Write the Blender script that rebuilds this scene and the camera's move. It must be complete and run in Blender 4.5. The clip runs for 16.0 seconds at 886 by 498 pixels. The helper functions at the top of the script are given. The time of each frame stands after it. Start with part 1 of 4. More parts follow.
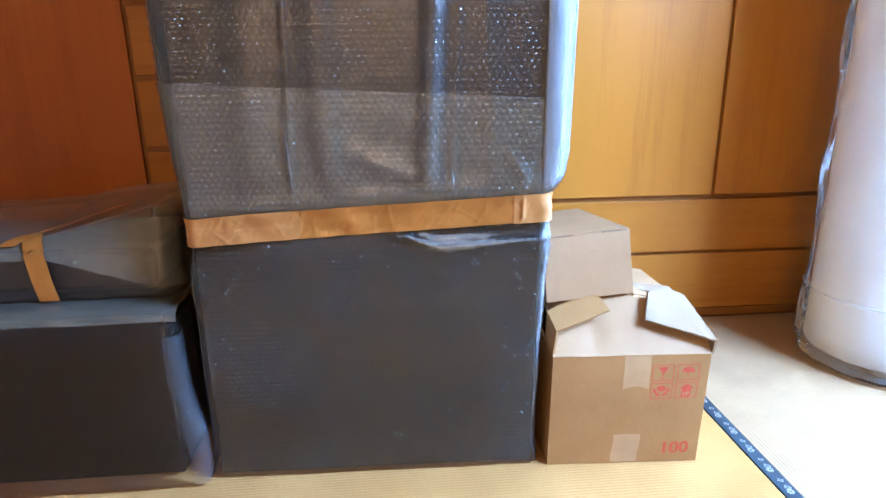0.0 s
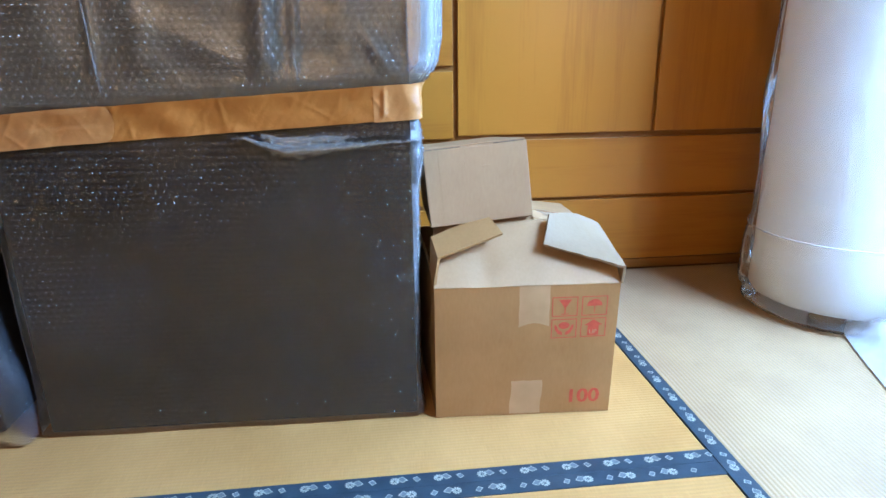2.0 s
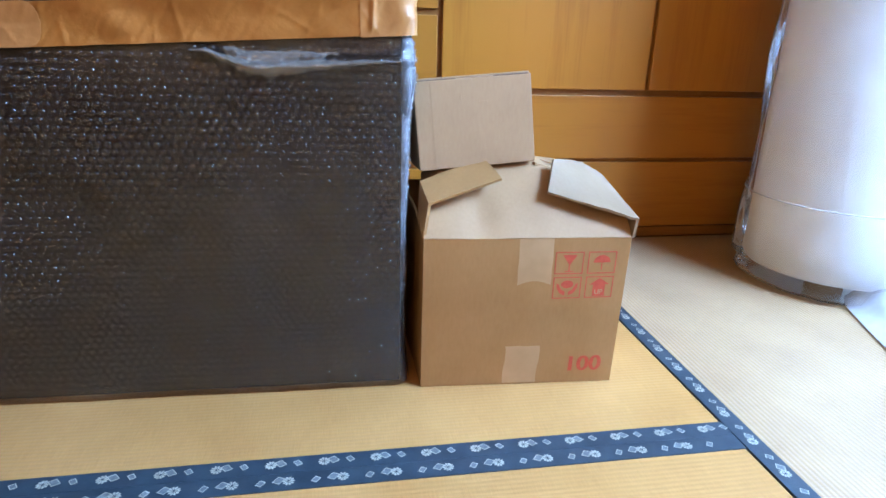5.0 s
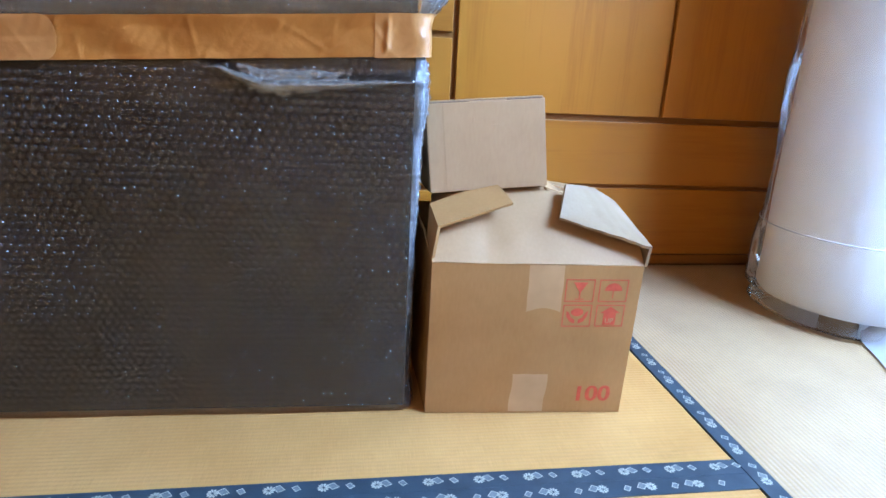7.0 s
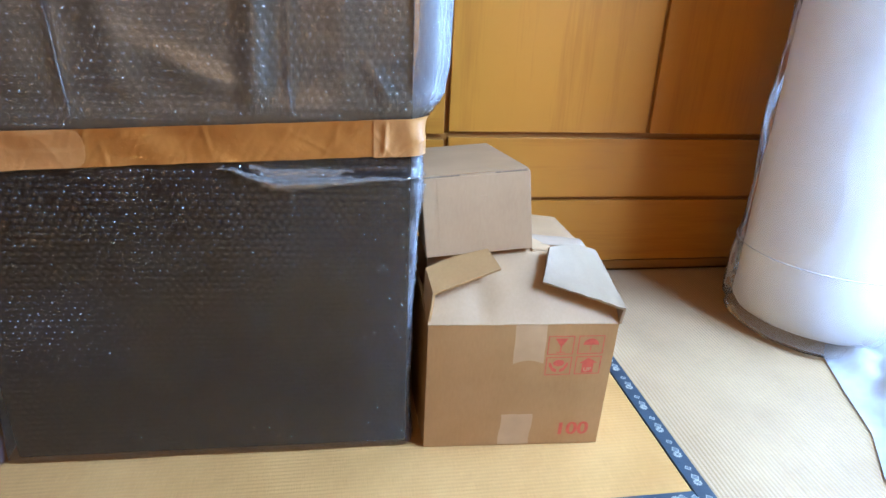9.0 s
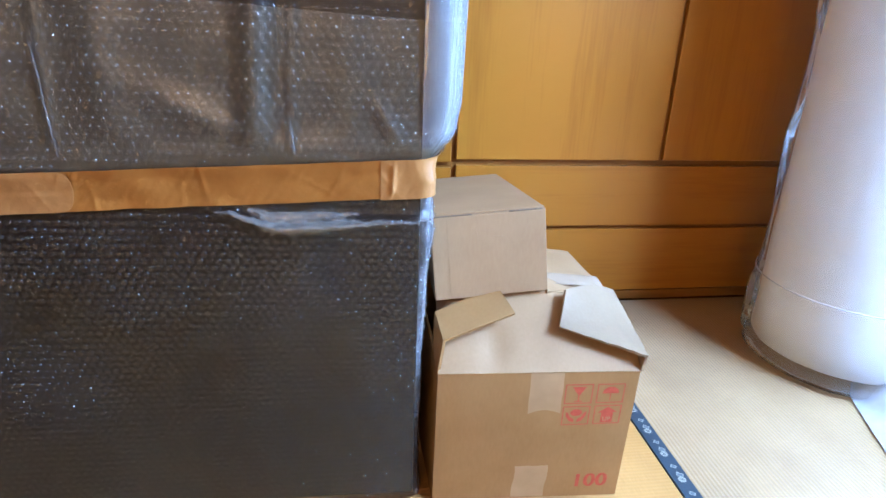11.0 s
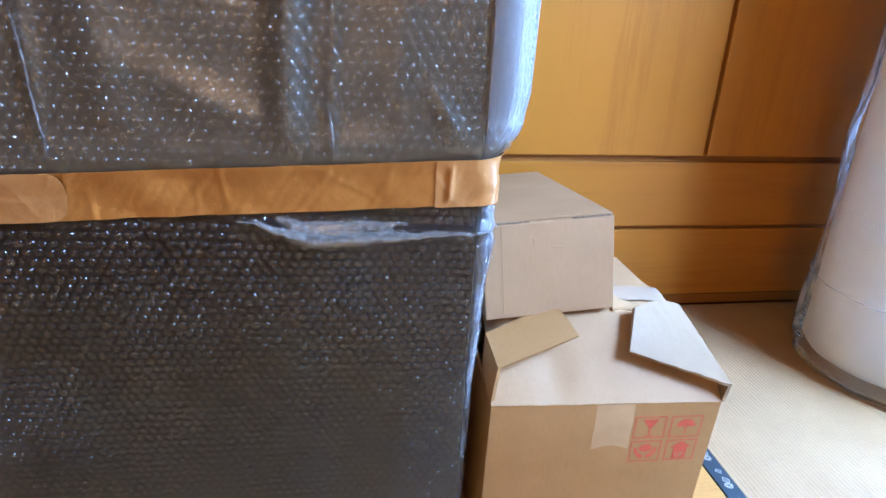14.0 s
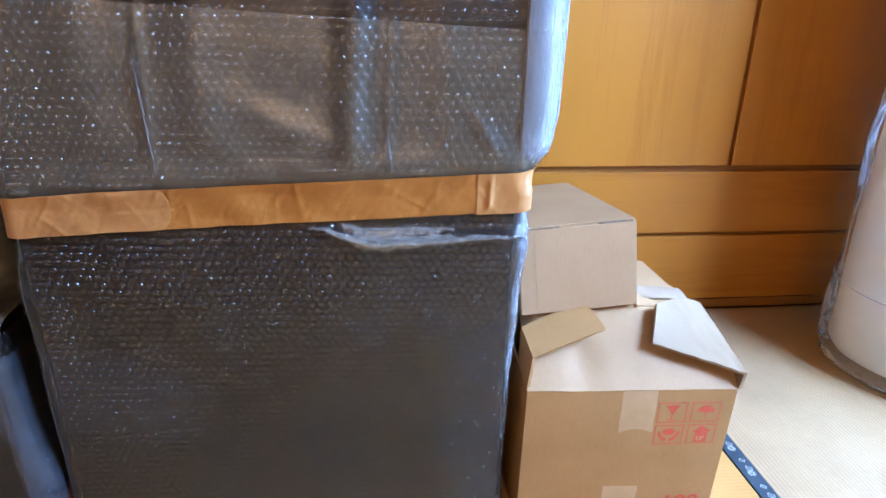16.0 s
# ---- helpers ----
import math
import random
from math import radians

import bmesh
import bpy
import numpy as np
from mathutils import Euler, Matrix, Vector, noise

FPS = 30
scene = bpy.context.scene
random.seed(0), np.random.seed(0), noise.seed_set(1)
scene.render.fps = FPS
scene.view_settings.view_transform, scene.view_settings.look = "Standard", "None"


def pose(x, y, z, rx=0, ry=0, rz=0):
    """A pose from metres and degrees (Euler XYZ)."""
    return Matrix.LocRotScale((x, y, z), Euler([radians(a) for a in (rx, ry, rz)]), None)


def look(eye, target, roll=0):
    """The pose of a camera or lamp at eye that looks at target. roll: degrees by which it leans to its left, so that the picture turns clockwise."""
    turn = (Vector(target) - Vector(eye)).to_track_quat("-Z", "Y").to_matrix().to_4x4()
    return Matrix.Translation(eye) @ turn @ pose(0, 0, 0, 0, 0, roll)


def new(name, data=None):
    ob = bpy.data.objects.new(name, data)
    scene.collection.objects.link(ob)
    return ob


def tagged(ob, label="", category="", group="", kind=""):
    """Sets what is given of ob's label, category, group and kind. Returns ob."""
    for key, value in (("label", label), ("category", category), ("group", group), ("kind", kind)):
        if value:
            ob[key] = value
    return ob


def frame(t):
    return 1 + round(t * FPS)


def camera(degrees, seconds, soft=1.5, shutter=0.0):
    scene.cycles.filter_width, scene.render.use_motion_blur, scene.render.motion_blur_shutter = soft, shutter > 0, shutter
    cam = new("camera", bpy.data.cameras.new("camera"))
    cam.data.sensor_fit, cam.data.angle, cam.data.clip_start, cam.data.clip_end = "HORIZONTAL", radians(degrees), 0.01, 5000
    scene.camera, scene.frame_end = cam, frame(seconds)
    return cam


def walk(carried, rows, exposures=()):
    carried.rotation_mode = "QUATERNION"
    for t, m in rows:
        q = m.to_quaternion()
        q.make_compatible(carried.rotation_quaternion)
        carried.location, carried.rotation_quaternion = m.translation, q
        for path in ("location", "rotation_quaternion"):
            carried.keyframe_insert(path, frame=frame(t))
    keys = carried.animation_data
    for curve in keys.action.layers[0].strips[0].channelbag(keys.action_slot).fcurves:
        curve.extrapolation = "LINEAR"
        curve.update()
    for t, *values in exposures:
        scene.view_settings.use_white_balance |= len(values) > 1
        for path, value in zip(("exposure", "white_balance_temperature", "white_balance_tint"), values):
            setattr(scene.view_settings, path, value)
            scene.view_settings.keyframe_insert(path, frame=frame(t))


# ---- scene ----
cam = camera(72.0, 16.0)
PATH = [
    (0, (-0.291, -1.026, 0.765), (-0.129, 0.884, 0.195), -0.7),
    (0.5, (-0.177, -0.988, 0.705), (0.016, 0.912, 0.109), -0.4),
    (1, (-0.122, -0.946, 0.644), (0.064, 0.959, 0.063), -0.8),
    (1.5, (-0.09, -0.916, 0.607), (0.135, 0.971, -0.016), -0.6),
    (2, (-0.083, -0.91, 0.596), (0.122, 0.985, -0.01), -0.8),
    (2.5, (-0.086, -0.874, 0.557), (0.155, 1.002, -0.096), -0.8),
    (3, (-0.089, -0.842, 0.532), (0.16, 1.017, -0.162), -1.7),
    (3.5, (-0.107, -0.833, 0.525), (0.133, 1.027, -0.168), -1.2),
    (4, (-0.111, -0.823, 0.518), (0.219, 1.025, -0.174), 0.6),
    (6.5, (-0.114, -0.795, 0.506), (0.18, 1.092, -0.09), 2.8),
    (7, (-0.11, -0.793, 0.508), (0.188, 1.094, -0.086), 2.9),
    (7.5, (-0.109, -0.793, 0.506), (0.171, 1.098, -0.083), 2.5),
    (8, (-0.113, -0.799, 0.537), (0.182, 1.102, -0.01), 2.9),
    (8.5, (-0.111, -0.812, 0.604), (0.172, 1.067, -0.018), 1.6),
    (9, (-0.116, -0.816, 0.707), (0.185, 1.007, -0.06), 2.5),
    (11.5, (-0.12, -0.72, 0.726), (0.165, 1.125, 0.007), 2.3),
    (12, (-0.131, -0.687, 0.716), (0.14, 1.145, -0.039), 2.3),
    (12.5, (-0.135, -0.656, 0.709), (0.183, 1.177, -0.025), 3.1),
    (13, (-0.131, -0.618, 0.697), (0.196, 1.194, -0.084), 2.8),
    (13.5, (-0.13, -0.609, 0.713), (0.131, 1.224, -0.042), 1.3),
    (14, (-0.173, -0.62, 0.705), (0.135, 1.208, -0.047), 2.7),
    (14.5, (-0.186, -0.653, 0.71), (0.032, 1.2, -0.01), 1.4),
    (15, (-0.184, -0.654, 0.709), (0.048, 1.201, 0.0), 1.3),
    (15.5, (-0.18, -0.654, 0.706), (0.006, 1.208, -0.001), 0.6),
    (16, (-0.199, -0.716, 0.73), (0.004, 1.14, 0.014), 1.0),
]
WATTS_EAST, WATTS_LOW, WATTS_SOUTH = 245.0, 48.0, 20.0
DAYLIGHT = (0.30, 0.555, 1.0)
EXPOSURES = [(0.0, 0.15, 6120, 17), (0.6, -0.09, 6150, 12), (1.5, -0.28, 6200, 11), (2.2, -0.32, 6230, 12), (3.5, -0.34, 6450, 15), (6.5, -0.33, 6500, 17), (9.0, -0.33, 6500, 17), (12.0, -0.23, 6400, 19), (14.0, -0.19, 6280, 20), (16.0, -0.11, 6280, 20)]
walk(cam, [(t, look(eye, target, roll)) for t, eye, target, roll in PATH], EXPOSURES)

# ---------- light ----------
world = bpy.data.worlds.new("sky")
scene.world = world
world.use_nodes = True
sky = world.node_tree.nodes.new("ShaderNodeTexSky")
sky.sky_type, sky.sun_disc = "NISHITA", False
sky.sun_elevation, sky.sun_rotation = radians(48), radians(75)
world.node_tree.links.new(sky.outputs[0], world.node_tree.nodes["Background"].inputs[0])
world.node_tree.nodes["Background"].inputs[1].default_value = 0.1


def area_lamp(name, m, sx, sy, watts, colour):
    data = bpy.data.lights.new(name, "AREA")
    data.shape, data.size, data.size_y, data.energy, data.color = "RECTANGLE", sx, sy, watts, colour
    ob = new(name, data)
    ob.matrix_world = m
    return ob


# sky and low daylight; warm south lamp stands in for an unseen room lamp
area_lamp("day_and_room_light", look((1.56, -0.95, 1.85), (0.65, 0.1, 0.2)), 0.75, 0.9, WATTS_EAST, DAYLIGHT)
area_lamp("day_and_room_light", look((1.44, -0.03, 0.75), (0.9, -0.03, 0.7)), 0.55, 1.3, WATTS_LOW, DAYLIGHT)
area_lamp("day_and_room_light", look((-0.9, -3.12, 1.45), (-0.5, 0.0, 0.5)), 1.3, 1.1, WATTS_SOUTH, (1.0, 0.62, 0.28))


# ---------- materials ----------
def material(name):
    m = bpy.data.materials.new(name)
    m.use_nodes = True
    return m, m.node_tree.nodes, m.node_tree.links, m.node_tree.nodes["Principled BSDF"]


def noise_node(nodes, links, scale, detail=4, stretch=(1, 1, 1), coord="Object"):
    tc = nodes.new("ShaderNodeTexCoord")
    mp = nodes.new("ShaderNodeMapping")
    mp.inputs["Scale"].default_value = stretch
    n = nodes.new("ShaderNodeTexNoise")
    n.inputs["Scale"].default_value, n.inputs["Detail"].default_value = scale, detail
    links.new(tc.outputs[coord], mp.inputs[0])
    links.new(mp.outputs[0], n.inputs["Vector"])
    return n


def ramp_node(nodes, links, source, stops):
    r = nodes.new("ShaderNodeValToRGB")
    el = r.color_ramp.elements
    el[0].position, el[0].color = stops[0][0], (*stops[0][1], 1)
    el[1].position, el[1].color = stops[-1][0], (*stops[-1][1], 1)
    for p, c in stops[1:-1]:
        e = el.new(p)
        e.color = (*c, 1)
    links.new(source, r.inputs[0])
    return r


def bump_node(nodes, links, height, strength, distance, normal=None):
    b = nodes.new("ShaderNodeBump")
    b.inputs["Strength"].default_value, b.inputs["Distance"].default_value = strength, distance
    links.new(height, b.inputs["Height"])
    if normal:
        links.new(normal, b.inputs["Normal"])
    return b


def wood(name, dark, light, grain, rough=0.36):
    """Varnished wood; grain: the axis along which the fibres run."""
    m, nodes, links, bsdf = material(name)
    long = tuple(0.05 if a == grain else 1.0 for a in "xyz")
    wide = noise_node(nodes, links, 16, 5, long)
    fine = noise_node(nodes, links, 190, 3, long)
    broad = noise_node(nodes, links, 1.7, 2)
    mixa = nodes.new("ShaderNodeMath")
    mixa.operation = "MULTIPLY_ADD"
    mixa.inputs[1].default_value = 0.35
    links.new(fine.outputs["Fac"], mixa.inputs[0])
    links.new(wide.outputs["Fac"], mixa.inputs[2])
    mixb = nodes.new("ShaderNodeMath")
    mixb.operation = "MULTIPLY_ADD"
    mixb.inputs[1].default_value = 0.45
    links.new(broad.outputs["Fac"], mixb.inputs[0])
    links.new(mixa.outputs[0], mixb.inputs[2])
    info = nodes.new("ShaderNodeObjectInfo")
    mixc = nodes.new("ShaderNodeMath")
    mixc.operation = "MULTIPLY_ADD"
    mixc.inputs[1].default_value = 0.10
    links.new(info.outputs["Random"], mixc.inputs[0])
    links.new(mixb.outputs[0], mixc.inputs[2])
    r = ramp_node(nodes, links, mixc.outputs[0], [(0.55, dark), (1.25, light)])
    r.color_ramp.elements[1].position = 1.0
    links.new(r.outputs[0], bsdf.inputs["Base Color"])
    bsdf.inputs["Roughness"].default_value = rough
    bsdf.inputs["Specular IOR Level"].default_value = 0.28
    links.new(bump_node(nodes, links, fine.outputs["Fac"], 0.08, 0.001).outputs[0], bsdf.inputs["Normal"])
    return m


def tatami(name, run, tint=(1, 1, 1)):
    """Woven rush; run: the axis along which the ridges lie."""
    m, nodes, links, bsdf = material(name)
    tc = nodes.new("ShaderNodeTexCoord")
    wave = nodes.new("ShaderNodeTexWave")
    wave.wave_type, wave.wave_profile = "BANDS", "SIN"
    wave.bands_direction = "Y" if run == "x" else "X"
    wave.inputs["Scale"].default_value = 2 * math.pi / 20 / 0.0078
    wave.inputs["Distortion"].default_value = 0.25
    wave.inputs["Detail"].default_value = 1
    wave.inputs["Detail Scale"].default_value = 3
    links.new(tc.outputs["Object"], wave.inputs["Vector"])
    across = (1, 0.04, 1) if run == "x" else (0.04, 1, 1)
    rush = noise_node(nodes, links, 900, 2, across)
    patch = noise_node(nodes, links, 5, 4)
    add = nodes.new("ShaderNodeMath")
    add.operation = "MULTIPLY_ADD"
    add.inputs[1].default_value = 0.5
    links.new(rush.outputs["Fac"], add.inputs[0])
    links.new(patch.outputs["Fac"], add.inputs[2])
    a = tuple(c * t for c, t in zip((0.425, 0.214, 0.062), tint))
    b = tuple(c * t for c, t in zip((0.60, 0.336, 0.116), tint))
    r = ramp_node(nodes, links, add.outputs[0], [(0.45, a), (1.0, b)])
    # shade between the ridges is put into the colour, stronger on y mats
    dark = nodes.new("ShaderNodeMix")
    dark.data_type, dark.blend_type = "RGBA", "MULTIPLY"
    dark.inputs[0].default_value = 0.06 if run == "x" else 0.17
    links.new(r.outputs[0], dark.inputs[6])
    links.new(wave.outputs["Color"], dark.inputs[7])
    links.new(dark.outputs[2], bsdf.inputs["Base Color"])
    bsdf.inputs["Roughness"].default_value = 0.46
    bsdf.inputs["Specular IOR Level"].default_value = 0.65
    # the rushes lie across the ridges, so their gloss spreads along the ridges
    bsdf.inputs["Anisotropic"].default_value = 0.95
    way = nodes.new("ShaderNodeCombineXYZ")
    way.inputs[0 if run == "x" else 1].default_value = 1.0
    links.new(way.outputs[0], bsdf.inputs["Tangent"])
    b1 = bump_node(nodes, links, wave.outputs["Fac"], 0.22 if run == "x" else 0.5, 0.0012)
    b2 = bump_node(nodes, links, rush.outputs["Fac"], 0.35, 0.0006, b1.outputs[0])
    links.new(b2.outputs[0], bsdf.inputs["Normal"])
    return m


def mottled(name, dark, light, scale, rough, bump=0.1, distance=0.001, stretch=(1, 1, 1), detail=5):
    m, nodes, links, bsdf = material(name)
    n = noise_node(nodes, links, scale, detail, stretch)
    r = ramp_node(nodes, links, n.outputs["Fac"], [(0.3, dark), (0.7, light)])
    links.new(r.outputs[0], bsdf.inputs["Base Color"])
    bsdf.inputs["Roughness"].default_value = rough
    n2 = noise_node(nodes, links, scale * 9, 3, stretch)
    links.new(bump_node(nodes, links, n2.outputs["Fac"], bump, distance).outputs[0], bsdf.inputs["Normal"])
    return m


def cardboard(name, dark, light):
    """Kraft board with the faint upright lines of its fluting."""
    m, nodes, links, bsdf = material(name)
    n = noise_node(nodes, links, 11, 5)
    fibre = noise_node(nodes, links, 240, 3, (1, 1, 0.3))
    add = nodes.new("ShaderNodeMath")
    add.operation = "MULTIPLY_ADD"
    add.inputs[1].default_value = 0.4
    links.new(fibre.outputs["Fac"], add.inputs[0])
    links.new(n.outputs["Fac"], add.inputs[2])
    r = ramp_node(nodes, links, add.outputs[0], [(0.4, dark), (1.0, light)])
    links.new(r.outputs[0], bsdf.inputs["Base Color"])
    bsdf.inputs["Roughness"].default_value = 0.6
    bsdf.inputs["Specular IOR Level"].default_value = 0.25
    flute = noise_node(nodes, links, 130, 1, (1, 1, 0.02))
    b1 = bump_node(nodes, links, flute.outputs["Fac"], 0.05, 0.001)
    links.new(bump_node(nodes, links, fibre.outputs["Fac"], 0.08, 0.0006, b1.outputs[0]).outputs[0], bsdf.inputs["Normal"])
    return m


def film(name, milk, rough, colour=(0.80, 0.84, 0.88), scale=60, ior=1.5, uneven=0.4):
    """Clear plastic film: glossy by its Fresnel reflection, with a thin milky part."""
    m, nodes, links, bsdf = material(name)
    nodes.remove(bsdf)
    out = nodes["Material Output"]
    clear = nodes.new("ShaderNodeBsdfTransparent")
    gloss = nodes.new("ShaderNodeBsdfGlossy")
    gloss.inputs["Roughness"].default_value = rough
    haze = nodes.new("ShaderNodeBsdfDiffuse")
    haze.inputs["Color"].default_value = (*colour, 1)
    fres = nodes.new("ShaderNodeFresnel")
    fres.inputs["IOR"].default_value = ior
    n = noise_node(nodes, links, scale, 3)
    b = bump_node(nodes, links, n.outputs["Fac"], 0.25, 0.002)
    for node in (gloss, fres):
        links.new(b.outputs[0], node.inputs["Normal"])
    mr = nodes.new("ShaderNodeMapRange")
    mr.inputs["To Min"].default_value, mr.inputs["To Max"].default_value = milk * (1 - uneven), min(1.0, milk * (1 + uneven))
    mr.inputs["From Min"].default_value, mr.inputs["From Max"].default_value = 0.5 - 0.2 / (0.4 + uneven) * 2, 0.5 + 0.2 / (0.4 + uneven) * 2
    links.new(n.outputs["Fac"], mr.inputs["Value"])
    body = nodes.new("ShaderNodeMixShader")
    links.new(mr.outputs[0], body.inputs[0])
    links.new(clear.outputs[0], body.inputs[1])
    links.new(haze.outputs[0], body.inputs[2])
    skin = nodes.new("ShaderNodeMixShader")
    links.new(fres.outputs[0], skin.inputs[0])
    links.new(body.outputs[0], skin.inputs[1])
    links.new(gloss.outputs[0], skin.inputs[2])
    links.new(skin.outputs[0], out.inputs["Surface"])
    return m


def bubble_skin(name, rough, most, ior=1.5):
    """The thin clear skin of the bubbles: see-through, with sharp small reflections."""
    m, nodes, links, bsdf = material(name)
    nodes.remove(bsdf)
    clear = nodes.new("ShaderNodeBsdfTransparent")
    gloss = nodes.new("ShaderNodeBsdfGlossy")
    gloss.inputs["Roughness"].default_value = rough
    fres = nodes.new("ShaderNodeFresnel")
    fres.inputs["IOR"].default_value = ior
    cap = nodes.new("ShaderNodeMath")
    cap.operation = "MINIMUM"
    cap.inputs[1].default_value = most
    links.new(fres.outputs[0], cap.inputs[0])
    n = noise_node(nodes, links, 420, 2)
    b = bump_node(nodes, links, n.outputs["Fac"], 0.4, 0.0010)
    links.new(b.outputs[0], gloss.inputs["Normal"])
    skin = nodes.new("ShaderNodeMixShader")
    links.new(cap.outputs[0], skin.inputs[0])
    links.new(clear.outputs[0], skin.inputs[1])
    links.new(gloss.outputs[0], skin.inputs[2])
    links.new(skin.outputs[0], nodes["Material Output"].inputs["Surface"])
    return m


def plain(name, colour, rough, metal=0.0):
    m, nodes, links, bsdf = material(name)
    n = noise_node(nodes, links, 40, 3)
    lo, hi = tuple(c * 0.88 for c in colour), tuple(min(1, c * 1.1) for c in colour)
    r = ramp_node(nodes, links, n.outputs["Fac"], [(0.3, lo), (0.7, hi)])
    links.new(r.outputs[0], bsdf.inputs["Base Color"])
    bsdf.inputs["Roughness"].default_value, bsdf.inputs["Metallic"].default_value = rough, metal
    return m


WOOD_UP = wood("honey_wood_upright_grain", (0.29, 0.082, 0.0055), (0.46, 0.163, 0.017), "z")
WOOD_ACROSS = wood("honey_wood_level_grain", (0.29, 0.080, 0.0055), (0.43, 0.150, 0.016), "x")
WOOD_RED = wood("red_brown_wood", (0.30, 0.060, 0.006), (0.44, 0.105, 0.010), "z", 0.42)
WOOD_DARK = wood("dark_groove_wood", (0.19, 0.064, 0.008), (0.29, 0.105, 0.016), "x", 0.5)
CHEST_DARK = wood("dark_chest_wood", (0.011, 0.0056, 0.0036), (0.022, 0.0118, 0.0076), "x", 0.5)
CHEST_DARK.node_tree.nodes["Principled BSDF"].inputs["Specular IOR Level"].default_value = 0.12
TATAMI_X = tatami("rush_weave_along_x", "x", (1.03, 0.955, 0.94))
# the cooler tint puts the window's bluish sheen into the rush colour
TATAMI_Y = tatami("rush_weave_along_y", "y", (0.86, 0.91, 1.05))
HERI = mottled("blue_border_cloth", (0.019, 0.034, 0.046), (0.030, 0.053, 0.068), 30, 0.5, 0.5, 0.0006)
THREAD = mottled("cream_thread", (0.34, 0.33, 0.26), (0.50, 0.48, 0.38), 300, 0.6, 0.4, 0.0005)
THREAD_DIM = mottled("grey_blue_thread", (0.11, 0.13, 0.13), (0.19, 0.21, 0.20), 300, 0.6, 0.4, 0.0005)
BOARD = cardboard("kraft_cardboard", (0.300, 0.143, 0.044), (0.385, 0.193, 0.068))
BOARD_PALE = cardboard("pale_cardboard", (0.355, 0.200, 0.091), (0.445, 0.266, 0.132))
BOARD_SMALL = cardboard("greyish_cardboard", (0.335, 0.187, 0.088), (0.415, 0.245, 0.122))
# right flap's board, greyed and darkened in colour for the window light on it
BOARD_FLAP = cardboard("window_lit_cardboard", (0.26, 0.165, 0.090), (0.33, 0.222, 0.130))
BOARD_EDGE = mottled("cut_cardboard_edge", (0.10, 0.06, 0.03), (0.26, 0.16, 0.085), 260, 0.8, 0.5, 0.001)
RED_INK = mottled("red_print", (0.43, 0.045, 0.016), (0.53, 0.075, 0.028), 120, 0.6, 0.1)
KRAFT_TAPE = mottled("brown_paper_tape", (0.29, 0.094, 0.013), (0.385, 0.140, 0.026), 14, 0.34, 0.24, 0.002)
KRAFT_PALE = mottled("pale_brown_paper_tape", (0.37, 0.150, 0.040), (0.47, 0.212, 0.066), 14, 0.34, 0.24, 0.002)
CLEAR_TAPE = mottled("glossy_taped_cardboard", (0.385, 0.220, 0.098), (0.46, 0.275, 0.132), 25, 0.34, 0.05)
# tape whose base colour is lightened for the window sheen on it
SHINY_TAPE = mottled("tape_lightened_for_sheen", (0.40, 0.29, 0.19), (0.47, 0.35, 0.24), 25, 0.14, 0.05)
FILM = film("bubble_wrap_sheet", 0.003, 0.40, (0.95, 0.77, 0.50), ior=1.62)
FILM_LOW = film("dull_bubble_wrap_sheet", 0.003, 0.35, (0.90, 0.78, 0.60), ior=1.3)
FILM_DOUBLE = film("bubble_wrap_second_layer", 0.075, 0.30, (0.95, 0.80, 0.56), ior=1.6)
FILM_BUBBLE = bubble_skin("bubble_skin", 0.20, 0.40, 1.76)
FILM_BUBBLE_DULL = bubble_skin("soft_bubble_skin", 0.18, 0.12, 1.45)
FILM_CRUMPLE = film("crumpled_film", 0.55, 0.2, scale=14)
FILM_MILKY = film("milky_bubble_wrap", 0.105, 0.42, (0.80, 0.84, 0.90), 14, 1.25)
FILM_TOP = film("creased_bubble_wrap", 0.12, 0.24, (0.80, 0.74, 0.58), 25)
BAG = film("clear_plastic_bag", 0.13, 0.12, (0.93, 0.90, 0.86), 12, 1.08)
PLASTER = mottled("sand_plaster", (0.25, 0.185, 0.115), (0.32, 0.245, 0.155), 60, 0.9, 0.4, 0.001)
CEILING = wood("ceiling_boards", (0.19, 0.115, 0.055), (0.27, 0.17, 0.088), "y", 0.6)
FRAME = plain("window_frame_aluminium", (0.42, 0.36, 0.27), 0.4, 0.6)
EARTH = mottled("garden_ground", (0.16, 0.14, 0.10), (0.26, 0.23, 0.17), 2, 0.95)
GLASS, _n, _l, _b = material("window_glass")
_b.inputs["Transmission Weight"].default_value, _b.inputs["Roughness"].default_value = 1.0, 0.02
_b.inputs["Base Color"].default_value = (0.95, 0.98, 0.97, 1)
ROLL_WHITE, _n, _l, _b = material("white_foam_roll")
_t = noise_node(_n, _l, 5, 4, (1, 1, 0.4))
_r = ramp_node(_n, _l, _t.outputs["Fac"], [(0.3, (0.90, 0.89, 0.83)), (0.7, (0.96, 0.95, 0.90))])
_l.new(_r.outputs[0], _b.inputs["Base Color"])
_b.inputs["Roughness"].default_value = 0.38
_b.inputs["Subsurface Weight"].default_value = 1.0
_b.inputs["Subsurface Radius"].default_value = (0.35, 0.35, 0.36)
_b.inputs["Subsurface Scale"].default_value = 1.3


# ---------- building helpers ----------
ORIGIN = {}


def thing(name, base, label, category, group="", kind=""):
    ob = new(name)
    ob.location = base
    ob.empty_display_size = 0.05
    ORIGIN[ob.name] = Vector(base)
    return tagged(ob, label, category, group, kind)


